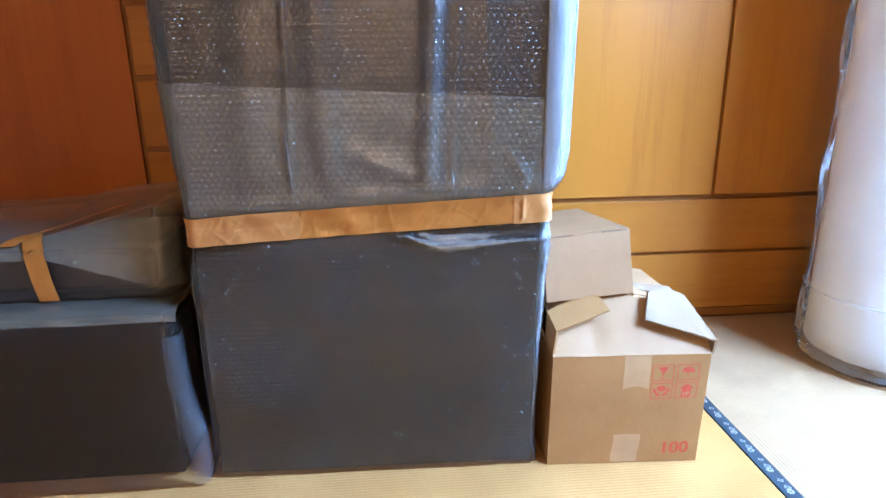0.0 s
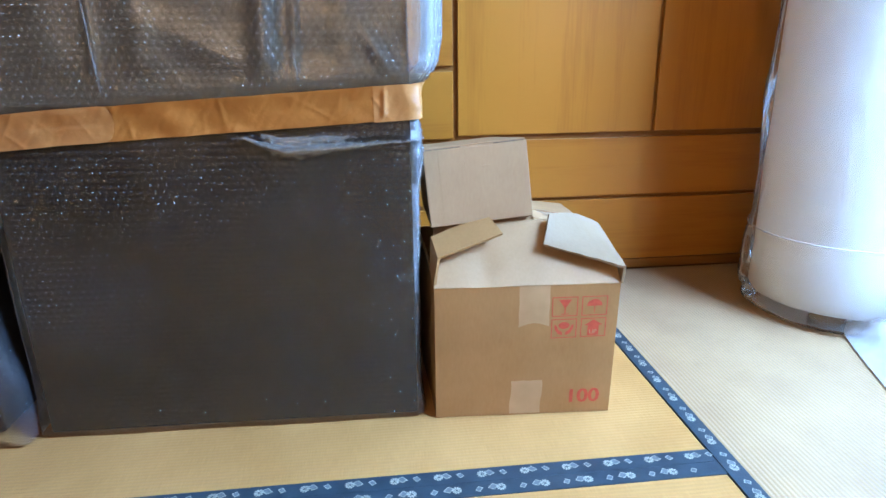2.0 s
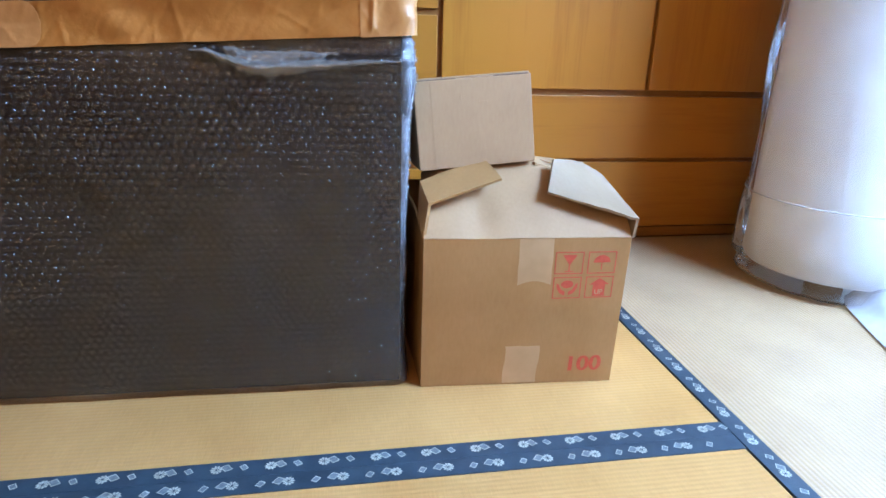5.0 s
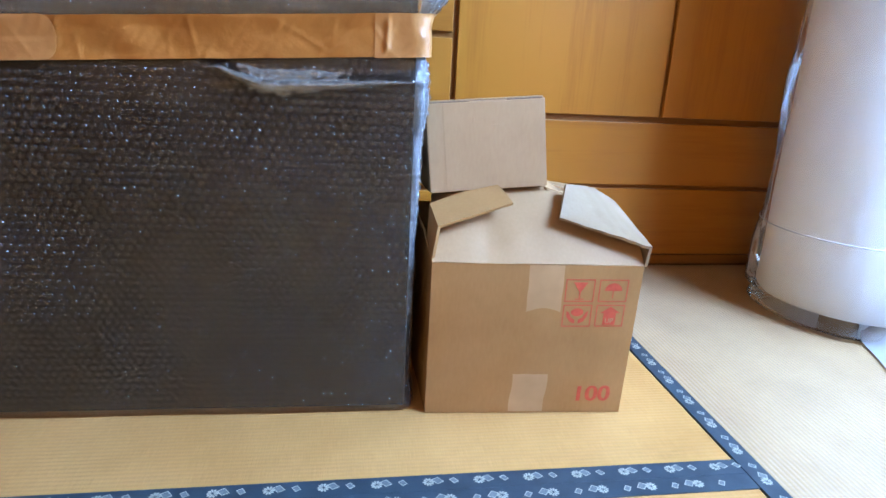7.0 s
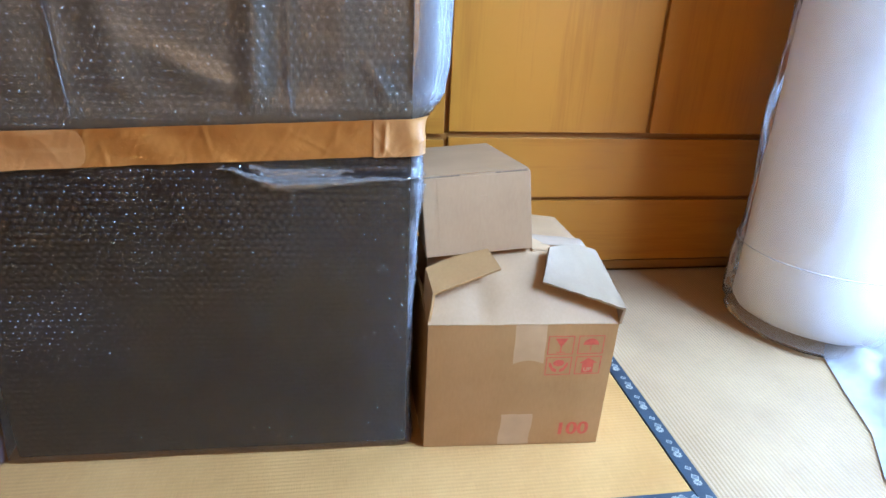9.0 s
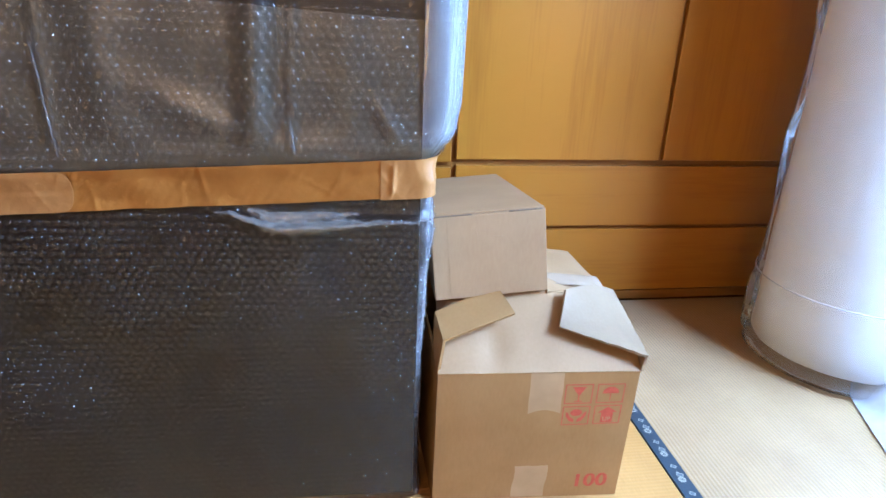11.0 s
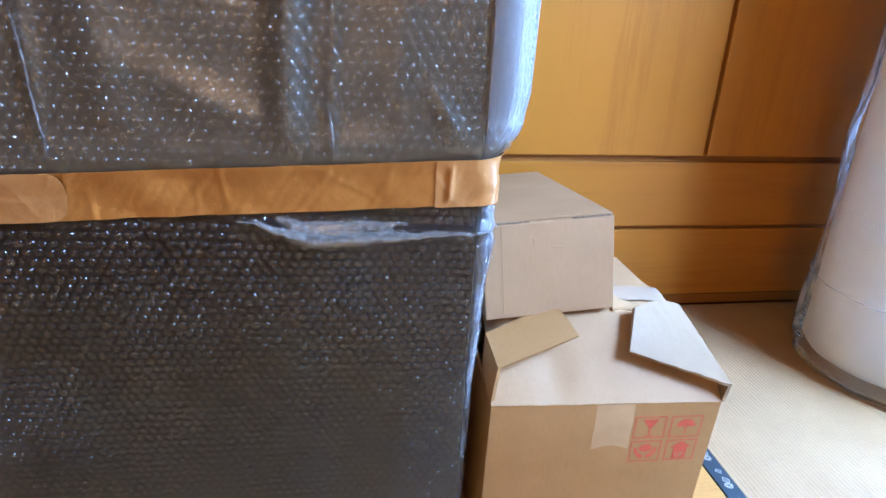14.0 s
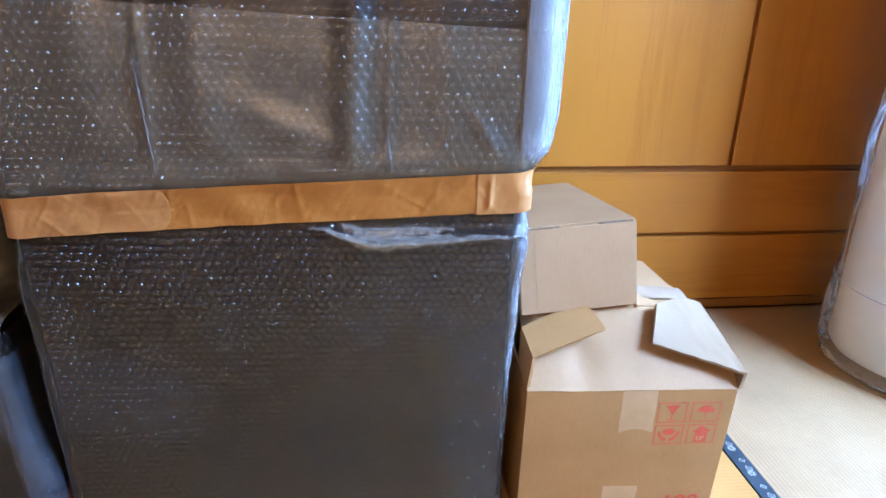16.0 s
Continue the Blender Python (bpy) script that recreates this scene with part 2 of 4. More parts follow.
def link_mesh(name, mesh, mat, parent=None, label="", smooth=False):
    ob = new(name, mesh)
    mesh.materials.append(mat)
    if smooth:
        mesh.polygons.foreach_set("use_smooth", [True] * len(mesh.polygons))
    if parent is not None:
        ob.parent = parent
        if parent.name in ORIGIN:
            ob.matrix_parent_inverse = Matrix.Translation(-ORIGIN[parent.name])
    return tagged(ob, label)


def part(name, bm, mat, parent=None, label="", smooth=False):
    mesh = bpy.data.meshes.new(name)
    bm.to_mesh(mesh)
    bm.free()
    return link_mesh(name, mesh, mat, parent, label, smooth)


def raw_part(name, verts, faces, mat, parent=None, label="", smooth=True):
    mesh = bpy.data.meshes.new(name)
    mesh.from_pydata(verts, [], faces)
    mesh.update()
    return link_mesh(name, mesh, mat, parent, label, smooth)


def box_bm(lo, hi, bevel=0.0, bm=None):
    bm = bm or bmesh.new()
    made = bmesh.ops.create_cube(bm, size=1)["verts"]
    lo, hi = Vector(lo), Vector(hi)
    for v in made:
        v.co = Vector((lo[i] + (v.co[i] + 0.5) * (hi[i] - lo[i]) for i in range(3)))
    if bevel:
        edges = {e for v in made for e in v.link_edges}
        bmesh.ops.bevel(bm, geom=list(edges), offset=bevel, segments=2, affect="EDGES", profile=0.6)
    return bm


def grid_part(name, point, nu, nv, mat, parent, label="", thick=0.0, smooth=True):
    """A sheet from point(i, j) for i in 0..nu, j in 0..nv; thick: solid by this much along the normals."""
    verts = [point(i, j) for j in range(nv + 1) for i in range(nu + 1)]
    w = nu + 1
    faces = [(j * w + i, j * w + i + 1, (j + 1) * w + i + 1, (j + 1) * w + i) for j in range(nv) for i in range(nu)]
    ob = raw_part(name, verts, faces, mat, parent, label, smooth)
    if thick:
        bm = bmesh.new()
        bm.from_mesh(ob.data)
        bmesh.ops.solidify(bm, geom=bm.faces[:], thickness=thick)
        rim = math.radians(50)
        for e in bm.edges:
            if len(e.link_faces) == 2 and e.calc_face_angle(0) > rim:
                e.smooth = False
        bm.to_mesh(ob.data)
        bm.free()
        if smooth:
            ob.data.polygons.foreach_set("use_smooth", [True] * len(ob.data.polygons))
    return ob


def smooth_step(a, b, x):
    t = min(1.0, max(0.0, (x - a) / (b - a)))
    return t * t * (3 - 2 * t)


def interp(x, xs, ys):
    return float(np.interp(x, xs, ys))


def hill(x, width):
    return math.exp(-(x / width) ** 2)


def wobble(x, y, z=0.0):
    return noise.noise(Vector((x, y, z)))


# ---------- the room ----------
EAST, WEST, SOUTH, NORTH, HEIGHT = 1.30, -2.26, -2.95, 1.06, 2.35


def wall(name, pieces, mat, label):
    bm = bmesh.new()
    for lo, hi in pieces:
        box_bm(lo, hi, 0, bm)
    return tagged(part(name, bm, mat), label, "wall", kind="structure")


T = 0.12
wall("wall_north", [((WEST - T, NORTH, -0.06), (EAST + T, NORTH + T, HEIGHT))], PLASTER, "sand coloured plaster wall behind the wooden fronts")
wall("wall_west", [((WEST - T, SOUTH, -0.06), (WEST, NORTH, HEIGHT))], PLASTER, "sand coloured plaster side wall")
WY0, WY1, WZ0, WZ1 = -1.60, 0.27, 0.05, 2.28
wall("wall_east", [((EAST, SOUTH, -0.06), (EAST + T, WY0, HEIGHT)), ((EAST, WY1, -0.06), (EAST + T, NORTH, HEIGHT)),
                   ((EAST, WY0, -0.06), (EAST + T, WY1, WZ0)), ((EAST, WY0, WZ1), (EAST + T, WY1, HEIGHT))], PLASTER, "plaster wall with the bright window opening")
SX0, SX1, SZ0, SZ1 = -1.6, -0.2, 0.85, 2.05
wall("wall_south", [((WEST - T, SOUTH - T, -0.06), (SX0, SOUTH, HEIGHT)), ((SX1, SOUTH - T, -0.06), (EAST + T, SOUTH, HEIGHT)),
                    ((SX0, SOUTH - T, -0.06), (SX1, SOUTH, SZ0)), ((SX0, SOUTH - T, SZ1), (SX1, SOUTH, HEIGHT))], PLASTER, "plaster wall with an added opening for warm light")
tagged(part("ceiling", box_bm((WEST - T, SOUTH - T, HEIGHT), (EAST + T, NORTH + T, HEIGHT + 0.1)), CEILING), "brown board ceiling", "ceiling", kind="structure")
tagged(part("floor", box_bm((WEST - T, SOUTH - T, -0.12), (EAST + T, NORTH + T, -0.056)), WOOD_DARK), "wooden floor beneath the mats", "floor", kind="structure")
tagged(part("ground", box_bm((-40, -40, -0.6), (40, 40, -0.5)), EARTH), "bare garden ground outside", "ground", kind="structure")


def window(name, lo, hi, axis):
    """A sliding window of two panes in an aluminium frame; axis: the way that its wall runs."""
    ob = thing(name, lo, "two sliding glass panes in a metal frame", "window", kind="structure")
    a = "xyz".index(axis)

    def bar(f0, f1, z0, z1, off, nm, mat, parent, depth=0.03):
        p, q = list(lo), list(hi)
        p[a], q[a] = f0, f1
        p[2], q[2] = z0, z1
        n = 1 - a
        p[n], q[n] = lo[n] + off, lo[n] + off + depth
        return part(nm, box_bm(p, q, 0.003 if depth > 0.01 else 0), mat, parent)

    s, e, mid = lo[a], hi[a], (lo[a] + hi[a]) / 2
    bar(s, s + 0.03, lo[2], hi[2], 0.02, "jamb", FRAME, ob, 0.07)
    bar(e - 0.03, e, lo[2], hi[2], 0.02, "jamb", FRAME, ob, 0.07)
    bar(s + 0.03, e - 0.03, lo[2], lo[2] + 0.03, 0.02, "sill", FRAME, ob, 0.07)
    bar(s + 0.03, e - 0.03, hi[2] - 0.03, hi[2], 0.02, "head", FRAME, ob, 0.07)
    for f0, f1, off in ((s + 0.03, mid + 0.02, 0.03), (mid - 0.02, e - 0.03, 0.062)):
        pane = bar(f0 + 0.03, f1 - 0.03, lo[2] + 0.07, hi[2] - 0.07, off + 0.01, "pane", GLASS, ob, 0.005)
        pane.visible_shadow = False
        for g0, g1, z0, z1 in ((f0, f0 + 0.03, lo[2] + 0.03, hi[2] - 0.03), (f1 - 0.03, f1, lo[2] + 0.03, hi[2] - 0.03),
                               (f0 + 0.03, f1 - 0.03, lo[2] + 0.03, lo[2] + 0.07), (f0 + 0.03, f1 - 0.03, hi[2] - 0.07, hi[2] - 0.03)):
            bar(g0, g1, z0, z1, off, "sash_bar", FRAME, pane, 0.026)
    return ob


window("window_1", (EAST, WY0, WZ0), (EAST + T, WY1, WZ1), "y")
# the south window is added, unseen, only to let the warm lamp in
window("added_window", (SX0, SOUTH - T, SZ0), (SX1, SOUTH, SZ1), "x")

# ---------- tatami mats ----------
PITCH, EDGE = 0.0647, 0.030


def rosette(put, cx, cy, r, petals=10):
    for k in range(petals):
        a = 2 * math.pi * k / petals
        c, s = math.cos(a), math.sin(a)
        put([(cx + c * r * 0.12, cy + s * r * 0.12), (cx + c * r * 0.72 - s * r * 0.20, cy + s * r * 0.72 + c * r * 0.20),
             (cx + c * r, cy + s * r), (cx + c * r * 0.72 + s * r * 0.20, cy + s * r * 0.72 - c * r * 0.20)])


def diamond_ring(put, cx, cy, a, b, inner):
    """A skewed square of thread with a paler field."""
    out = [(cx - a, cy - b * 0.35), (cx - a * 0.1, cy + b), (cx + a, cy + b * 0.35), (cx + a * 0.1, cy - b)]
    inn = [(cx + (x - cx) * inner, cy + (y - cy) * inner) for x, y in out]
    for k in range(4):
        put([out[k], out[(k + 1) % 4], inn[(k + 1) % 4], inn[k]])


def border_pattern(name, start, length, across0, flip, axis, parent, phase, z):
    """Woven flowers along one border; across0: the border's inner edge, flip: which way its pattern faces."""
    verts, faces = [], []

    def put(poly):
        first = len(verts)
        for u, v in poly:
            w = across0 + (EDGE - v if flip else v)
            x, y = (start + u, w) if axis == "x" else (w, start + u)
            verts.append((x, y, z))
        faces.append(tuple(range(first, first + len(poly))))

    n = int(length / PITCH)
    fields = []
    for k in range(n):
        u = k * PITCH + phase
        if u < 0.012 or u > length - 0.03:
            continue
        rosette(put, u, 0.0145, 0.0080)
        diamond_ring(put, u + (-0.0115 if not flip else 0.0115), 0.0125 if flip else 0.0165, 0.0080, 0.0068, 0.80)
        diamond_ring(put, u + PITCH * 0.5, 0.0135, 0.0060, 0.0060, 0.74)
        fields += [(u + (-0.0115 if not flip else 0.0115), 0.0125 if flip else 0.0165, 0.0066, 0.0056), (u + PITCH * 0.5, 0.0135, 0.0046, 0.0046)]
    raw_part(name, verts, faces, THREAD, parent, "cream woven flowers", smooth=False)
    verts, faces = [], []
    z -= 0.0002
    for cx, cy, a, b in fields:
        put([(cx - a, cy - b * 0.35), (cx - a * 0.1, cy + b), (cx + a, cy + b * 0.35), (cx + a * 0.1, cy - b)])
    raw_part("woven_squares", verts, faces, THREAD_DIM, parent, "grey woven squares", smooth=False)


def mat_thing(x0, x1, y0, y1, axis, group="tatami mats"):
    """A tatami mat whose cloth borders run along axis."""
    ob = thing("tatami_mat", ((x0 + x1) / 2, (y0 + y1) / 2, -0.056), "straw coloured woven tatami mat with flowered blue borders", "tatami mat", group, "structure")
    g = 0.0012
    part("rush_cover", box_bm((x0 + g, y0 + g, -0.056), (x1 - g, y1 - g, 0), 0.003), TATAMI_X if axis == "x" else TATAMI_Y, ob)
    for k, (a, flip) in enumerate((((y0 if axis == "x" else x0), True), ((y1 if axis == "x" else x1) - EDGE, False))):
        lo = (x0 + g, a + 0.0002, -0.03) if axis == "x" else (a + 0.0002, y0 + g, -0.03)
        hi = (x1 - g, a + EDGE - 0.0002, 0.0016) if axis == "x" else (a + EDGE - 0.0002, y1 - g, 0.0016)
        strip = part("border", box_bm(lo, hi, 0.0004), HERI, ob, "blue cloth border")
        start, length = (x0, x1 - x0) if axis == "x" else (y0, y1 - y0)
        border_pattern("woven_flowers", start, length, a, flip, axis, strip, 0.0401 if flip else 0.0631, 0.0021)
    return ob


SEAM_Y, SEAM_X = -0.1735, 0.413
mat_thing(SEAM_X - 1.76, SEAM_X, SEAM_Y, SEAM_Y + 0.86, "x")
mat_thing(SEAM_X - 1.76, SEAM_X, SEAM_Y - 0.86, SEAM_Y, "x")
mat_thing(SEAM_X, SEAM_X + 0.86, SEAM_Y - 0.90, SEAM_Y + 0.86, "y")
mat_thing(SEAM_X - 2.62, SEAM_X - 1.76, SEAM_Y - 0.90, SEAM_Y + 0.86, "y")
mat_thing(SEAM_X - 0.90, SEAM_X + 0.86, SEAM_Y - 1.76, SEAM_Y - 0.90, "x")
mat_thing(SEAM_X - 2.62, SEAM_X - 0.90, SEAM_Y - 1.76, SEAM_Y - 0.90, "x")
mat_thing(SEAM_X - 0.90, SEAM_X + 0.86, SEAM_Y - 2.62, SEAM_Y - 1.76, "x")
mat_thing(SEAM_X - 2.62, SEAM_X - 0.90, SEAM_Y - 2.62, SEAM_Y - 1.76, "x")

# ---------- built-in cupboard along the north wall ----------
FRONT = 0.689
cupboard = thing("built_in_cupboard", (0, FRONT + 0.2, 0), "honey coloured built-in wooden cupboard with doors and drawers", "cupboard")
part("carcass", box_bm((WEST, FRONT + 0.013, 0.027), (EAST, NORTH, 2.05)), WOOD_DARK, cupboard)
part("plinth", box_bm((WEST, FRONT + 0.004, 0.0), (EAST, FRONT + 0.06, 0.026), 0.002), WOOD_DARK, cupboard, "dark wooden plinth")


def front(name, x0, x1, z0, z1, mat):
    """A front panel that stands proud of the carcass."""
    return part(name, box_bm((x0, FRONT, z0), (x1, FRONT + 0.014, z1), 0.0025), mat, cupboard)


front("drawer_front", 0.134, EAST - 0.002, 0.030, 0.2085, WOOD_ACROSS)
front("drawer_front", 0.134, EAST - 0.002, 0.2185, 0.378, WOOD_ACROSS)
front("door_panel", 0.134, 0.6600, 0.393, 1.92, WOOD_UP)
front("door_panel", 0.6705, EAST - 0.002, 0.393, 1.92, WOOD_UP)
for x0, x1 in ((-0.944, -0.415), (-0.405, 0.122)):
    edges = (0.030, 0.2, 0.379, 0.563, 0.748, 0.932, 1.118, 1.30, 1.92)
    for z0, z1 in zip(edges, edges[1:]):
        front("drawer_front", x0, x1, z0 + 0.007, z1 - 0.007, WOOD_ACROSS)
front("side_panel", WEST + 0.004, -0.956, 0.030, 1.92, WOOD_RED)

# ---------- bubble wrap ----------
BUBBLE, RADIUS, RISE = 0.0113, 0.0048, 0.0029


def bubble_part(name, surface, q0, q1, z0, z1, parent, keep=lambda q, z: True, seed=3, lively=lambda q, z: 0.08, mat=None, plump=lambda q, z: 1.0):
    """Rows of small domes on surface(q, z), which gives a place and its outward normal."""
    rnd = random.Random(seed)
    ring = 10
    verts, faces = [], []
    row, z = 0, z0
    while z < z1:
        q = q0 + (BUBBLE / 2 if row % 2 else 0)
        while q < q1:
            if keep(q, z):
                c, n = surface(q + rnd.uniform(-0.0004, 0.0004), z + rnd.uniform(-0.0004, 0.0004))
                a = lively(q, z)
                tilt = Vector((rnd.gauss(0, a), rnd.gauss(0, a), rnd.gauss(0, a)))
                n = (n + tilt).normalized()
                a = n.cross(Vector((0, 0, 1)))
                a = a.normalized() if a.length > 0.01 else Vector((1, 0, 0))
                b = n.cross(a)
                k = (rnd.uniform(0.8, 1.1) if rnd.random() < 0.94 else 0.3) * plump(q, z)
                first = len(verts)
                for r, h in ((1.0, 0.0), (0.88, 0.50), (0.64, 0.84), (0.32, 0.97)):
                    for i in range(ring):
                        t = 2 * math.pi * i / ring
                        verts.append(c + (a * math.cos(t) + b * math.sin(t)) * (RADIUS * r) + n * (RISE * h * k))
                verts.append(c + n * (RISE * k))
                for i in range(ring):
                    j = (i + 1) % ring
                    faces.append((first + i, first + j, first + ring + j, first + ring + i))
                    faces.append((first + ring + i, first + ring + j, first + 2 * ring + j, first + 2 * ring + i))
                    faces.append((first + 2 * ring + i, first + 2 * ring + j, first + 3 * ring + j, first + 3 * ring + i))
                    faces.append((first + 3 * ring + i, first + 3 * ring + j, first + 4 * ring))
            q += BUBBLE
        z += BUBBLE * 0.866
        row += 1
    ob = raw_part(name, verts, faces, mat or FILM_BUBBLE, parent)
    ob["kind"] = "stuff"
    return ob


def wrapped_outline(xl, xr, yf, rl, rr):
    """The outline of a wrapped block seen from above, unrolled: q is x along its front and runs on round both corners."""
    def at(q, z):
        l, r, a, b = xl(z), xr(z), rl(z), rr(z)
        if q > r - b:
            s = (q - (r - b)) / b
            if s < math.pi / 2:
                return Vector((r - b + b * math.sin(s), yf(r - b, z) + b * (1 - math.cos(s)), z)), Vector((math.sin(s), -math.cos(s), 0))
            return Vector((r, yf(r - b, z) + b + (s - math.pi / 2) * b, z)), Vector((1, 0, 0))
        if q < l + a:
            s = (l + a - q) / a
            if s < math.pi / 2:
                return Vector((l + a - a * math.sin(s), yf(l + a, z) + a * (1 - math.cos(s)), z)), Vector((-math.sin(s), -math.cos(s), 0))
            return Vector((l, yf(l + a, z) + a + (s - math.pi / 2) * a, z)), Vector((-1, 0, 0))
        return Vector((q, yf(q, z), z)), Vector((0, -1, 0))
    return at


def draped(at, depth):
    """The outline with folds of the given depth(q, z) along its normals, and the true normals of that."""
    def place(q, z):
        p, n = at(q, z)
        return p + n * depth(q, z)

    def surface(q, z):
        e = 0.002
        c = place(q, z)
        n = (place(q + e, z) - c).cross(place(q, z + e) - c)
        return c, n.normalized()
    return place, surface


# the tall wrapped chest
CH_H = 1.16


def ch_xl(z):
    return interp(z, (0, 0.40, 0.47, 0.53, 0.62, 0.87, 1.2), (-0.652, -0.645, -0.640, -0.640, -0.652, -0.667, -0.672))


def ch_xr(z):
    return interp(z, (0, 0.03, 0.25, 0.46, 0.488, 0.512, 0.556, 0.585, 0.62, 0.87, 1.2), (-0.024, -0.026, -0.027, -0.022, -0.019, -0.022, -0.020, 0.004, 0.011, 0.016, 0.018))


def ch_rr(z):
    return interp(z, (0, 0.46, 0.49, 0.53, 0.60, 0.9), (0.012, 0.013, 0.016, 0.012, 0.042, 0.046))


def ch_rl(z):
    return interp(z, (0, 0.5, 0.62, 0.9), (0.012, 0.014, 0.022, 0.038))


def ch_yf(x, z):
    u = min(1.0, max(0.0, (x + 0.65) / 0.63))
    return 0.030 - 0.018 * u - 0.030 * u * smooth_step(0.0, 0.5, z) - 0.004 * (1 - u) * smooth_step(0.0, 0.5, z)


def tape_mid(x):
    return interp(x, (-0.70, -0.63, -0.54, -0.03, 0.03), (0.494, 0.497, 0.505, 0.534, 0.536))


FOLDS = ((-0.227, 0.015, 0.0105, 0.05), (-0.394, 0.026, 0.0062, -0.03), (-0.455, 0.004, 0.004, 0.02), (-0.185, 0.004, 0.003, 0.05), (-0.52, 0.03, 0.005, 0.03), (-0.12, 0.02, 0.0026, -0.06))


def crease_line(x):
    return interp(x, (-0.30, -0.269, -0.245, -0.214, -0.12, -0.028, 0.05), (0.486, 0.486, 0.478, 0.469, 0.473, 0.480, 0.483))


def ch_depth(q, z):
    d = 0.0035 + 0.0022 * wobble(q * 7, z * 6) + 0.0009 * wobble(q * 26, z * 24, 3)
    above = smooth_step(0.555, 0.60, z)
    mid = tape_mid(q)
    if z > mid:
        for x0, w, h, lean in FOLDS:
            d += h * above * hill(q - x0 - lean * (z - 0.65), w)
        d += 0.006 * above * hill((q + 0.075) - 0.55 * (0.60 - z), 0.012) * hill(z - 0.595, 0.035)
        d += 0.0045 * above * hill((z - 0.60) + 0.45 * (q + 0.29), 0.02) * hill(q + 0.29, 0.08)
        d += 0.004 * hill(z - mid - 0.035, 0.02)
    else:
        run = smooth_step(-0.29, -0.25, q)
        d += 0.011 * run * smooth_step(0.0, -0.05, q) * hill(z - crease_line(q), 0.0065) + 0.005 * run * smooth_step(0.40, 0.46, z) * smooth_step(0.475, 0.462, z)
        d += 0.004 * (1 - run) * hill(z - 0.42 - 0.1 * (q + 0.45), 0.05)
        d += 0.0022 * wobble(q * 11 + z * 9, z * 3, 5) * smooth_step(0.1, 0.3, z)
        d -= 0.004 * hill((q + 0.13) + 0.75 * (z - 0.34) - 0.05, 0.03) * smooth_step(0.18, 0.3, z) * smooth_step(0.47, 0.42, z)
        d += 0.003 * hill(z - 0.02, 0.03)
    d -= 0.003 * hill(z - mid, 0.03)
    return max(d, 0.0012)


ch_at = wrapped_outline(ch_xl, ch_xr, ch_yf, ch_rl, ch_rr)
ch_place, ch_surface = draped(ch_at, ch_depth)
chest = thing("wrapped_chest", (-0.33, 0.2, 0), "tall dark chest packed in bubble wrap with brown paper tape", "wrapped furniture", "packed furniture")
bm = box_bm((-0.640, 0.045, 0.004), (-0.030, 0.44, CH_H - 0.01), 0.003)
for v in bm.verts:
    if v.co.y < 0.2:
        v.co.y = ch_yf(v.co.x, v.co.z) + 0.006
part("chest_body", bm, CHEST_DARK, chest, "dark wooden chest seen through the wrap")


def sheet(name, place, q0, q1, z0, z1, step, mat, parent, label=""):
    nu, nv = int((q1 - q0) / step), int((z1 - z0) / step)
    return grid_part(name, lambda i, j: place(q0 + (q1 - q0) * i / nu, z0 + (z1 - z0) * j / nv), nu, nv, mat, parent, label)


sheet("wrap_sheet", ch_place, -1.02, 0.36, 0.004, CH_H, 0.0055, FILM, chest, "clear bubble wrap drawn tight round the chest")
FILM_INNER = film("inner_bubble_wrap", 0.035, 0.4, (0.95, 0.78, 0.50), 20, 1.3)
sheet("inner_sheet", lambda q, z: ch_at(q, z)[0], -0.90, 0.20, 0.535, CH_H, 0.012, FILM_INNER, chest, "inner turn of the wrap")
part("wrap_top", box_bm((-0.66, 0.01, CH_H), (0.008, 0.44, CH_H + 0.004), 0.001), FILM_MILKY, chest)


def lap_edge(q):
    return interp(q, (-0.70, -0.632, -0.027, 0.05), (0.748, 0.745, 0.716, 0.714))


def lap_place(q, t):
    z = tape_mid(q) + (lap_edge(q) - tape_mid(q)) * t
    p, n = ch_at(q, z)
    return p + n * (ch_depth(q, z) + 0.0026)


NQ, NT = 200, 50
grid_part("overlapping_sheet", lambda i, j: lap_place(-0.80 + 0.95 * i / NQ, j / NT), NQ, NT, FILM_DOUBLE, chest, "second, paler layer of bubble wrap")


def lap_surface(q, z):
    c, n = ch_surface(q, z)
    return c + n * (0.0026 if tape_mid(q) < z < lap_edge(q) else 0.0), n


def ch_plump(q, z):
    """Bubbles are pressed flat where the wrap is taut, on the lower middle of the front."""
    if z > 0.52:
        return 0.9
    top = smooth_step(0.30, 0.42, z + 0.03 * wobble(q * 9, z * 9))
    edge = smooth_step(-0.13, -0.05, q + 0.02 * wobble(q * 12, z * 12, 4))
    patch = hill(z - 0.24 + 0.25 * (q + 0.55), 0.06) * smooth_step(-0.40, -0.52, q)
    return 0.5 + 0.5 * max(top, edge, patch)


bubble_part("bubble_layer", lap_surface, -0.75, 0.10, 0.010, CH_H - 0.02, chest, lambda q, z: abs(z - tape_mid(q)) > 0.029,
            lively=lambda q, z: 0.08 if z > 0.52 else 0.05 + 0.26 * smooth_step(0.32, 0.42, z) * smooth_step(-0.02, -0.15, q) + 0.14 * smooth_step(-0.10, -0.04, q), plump=ch_plump)
# side layers added at the upper corner; their milk stands in for window light
for k, off in enumerate((-0.0062, 0.004, 0.009)):
    grid_part("milky_corner_layer", lambda i, j: (lambda pn, z: pn[0] - pn[1] * (off - 0.0035))(ch_at(-0.034 + 0.010 * k + 0.135 * i / 30, 0.572 + (CH_H - 0.58) * j / 60), 0), 30, 60, FILM_MILKY, chest)


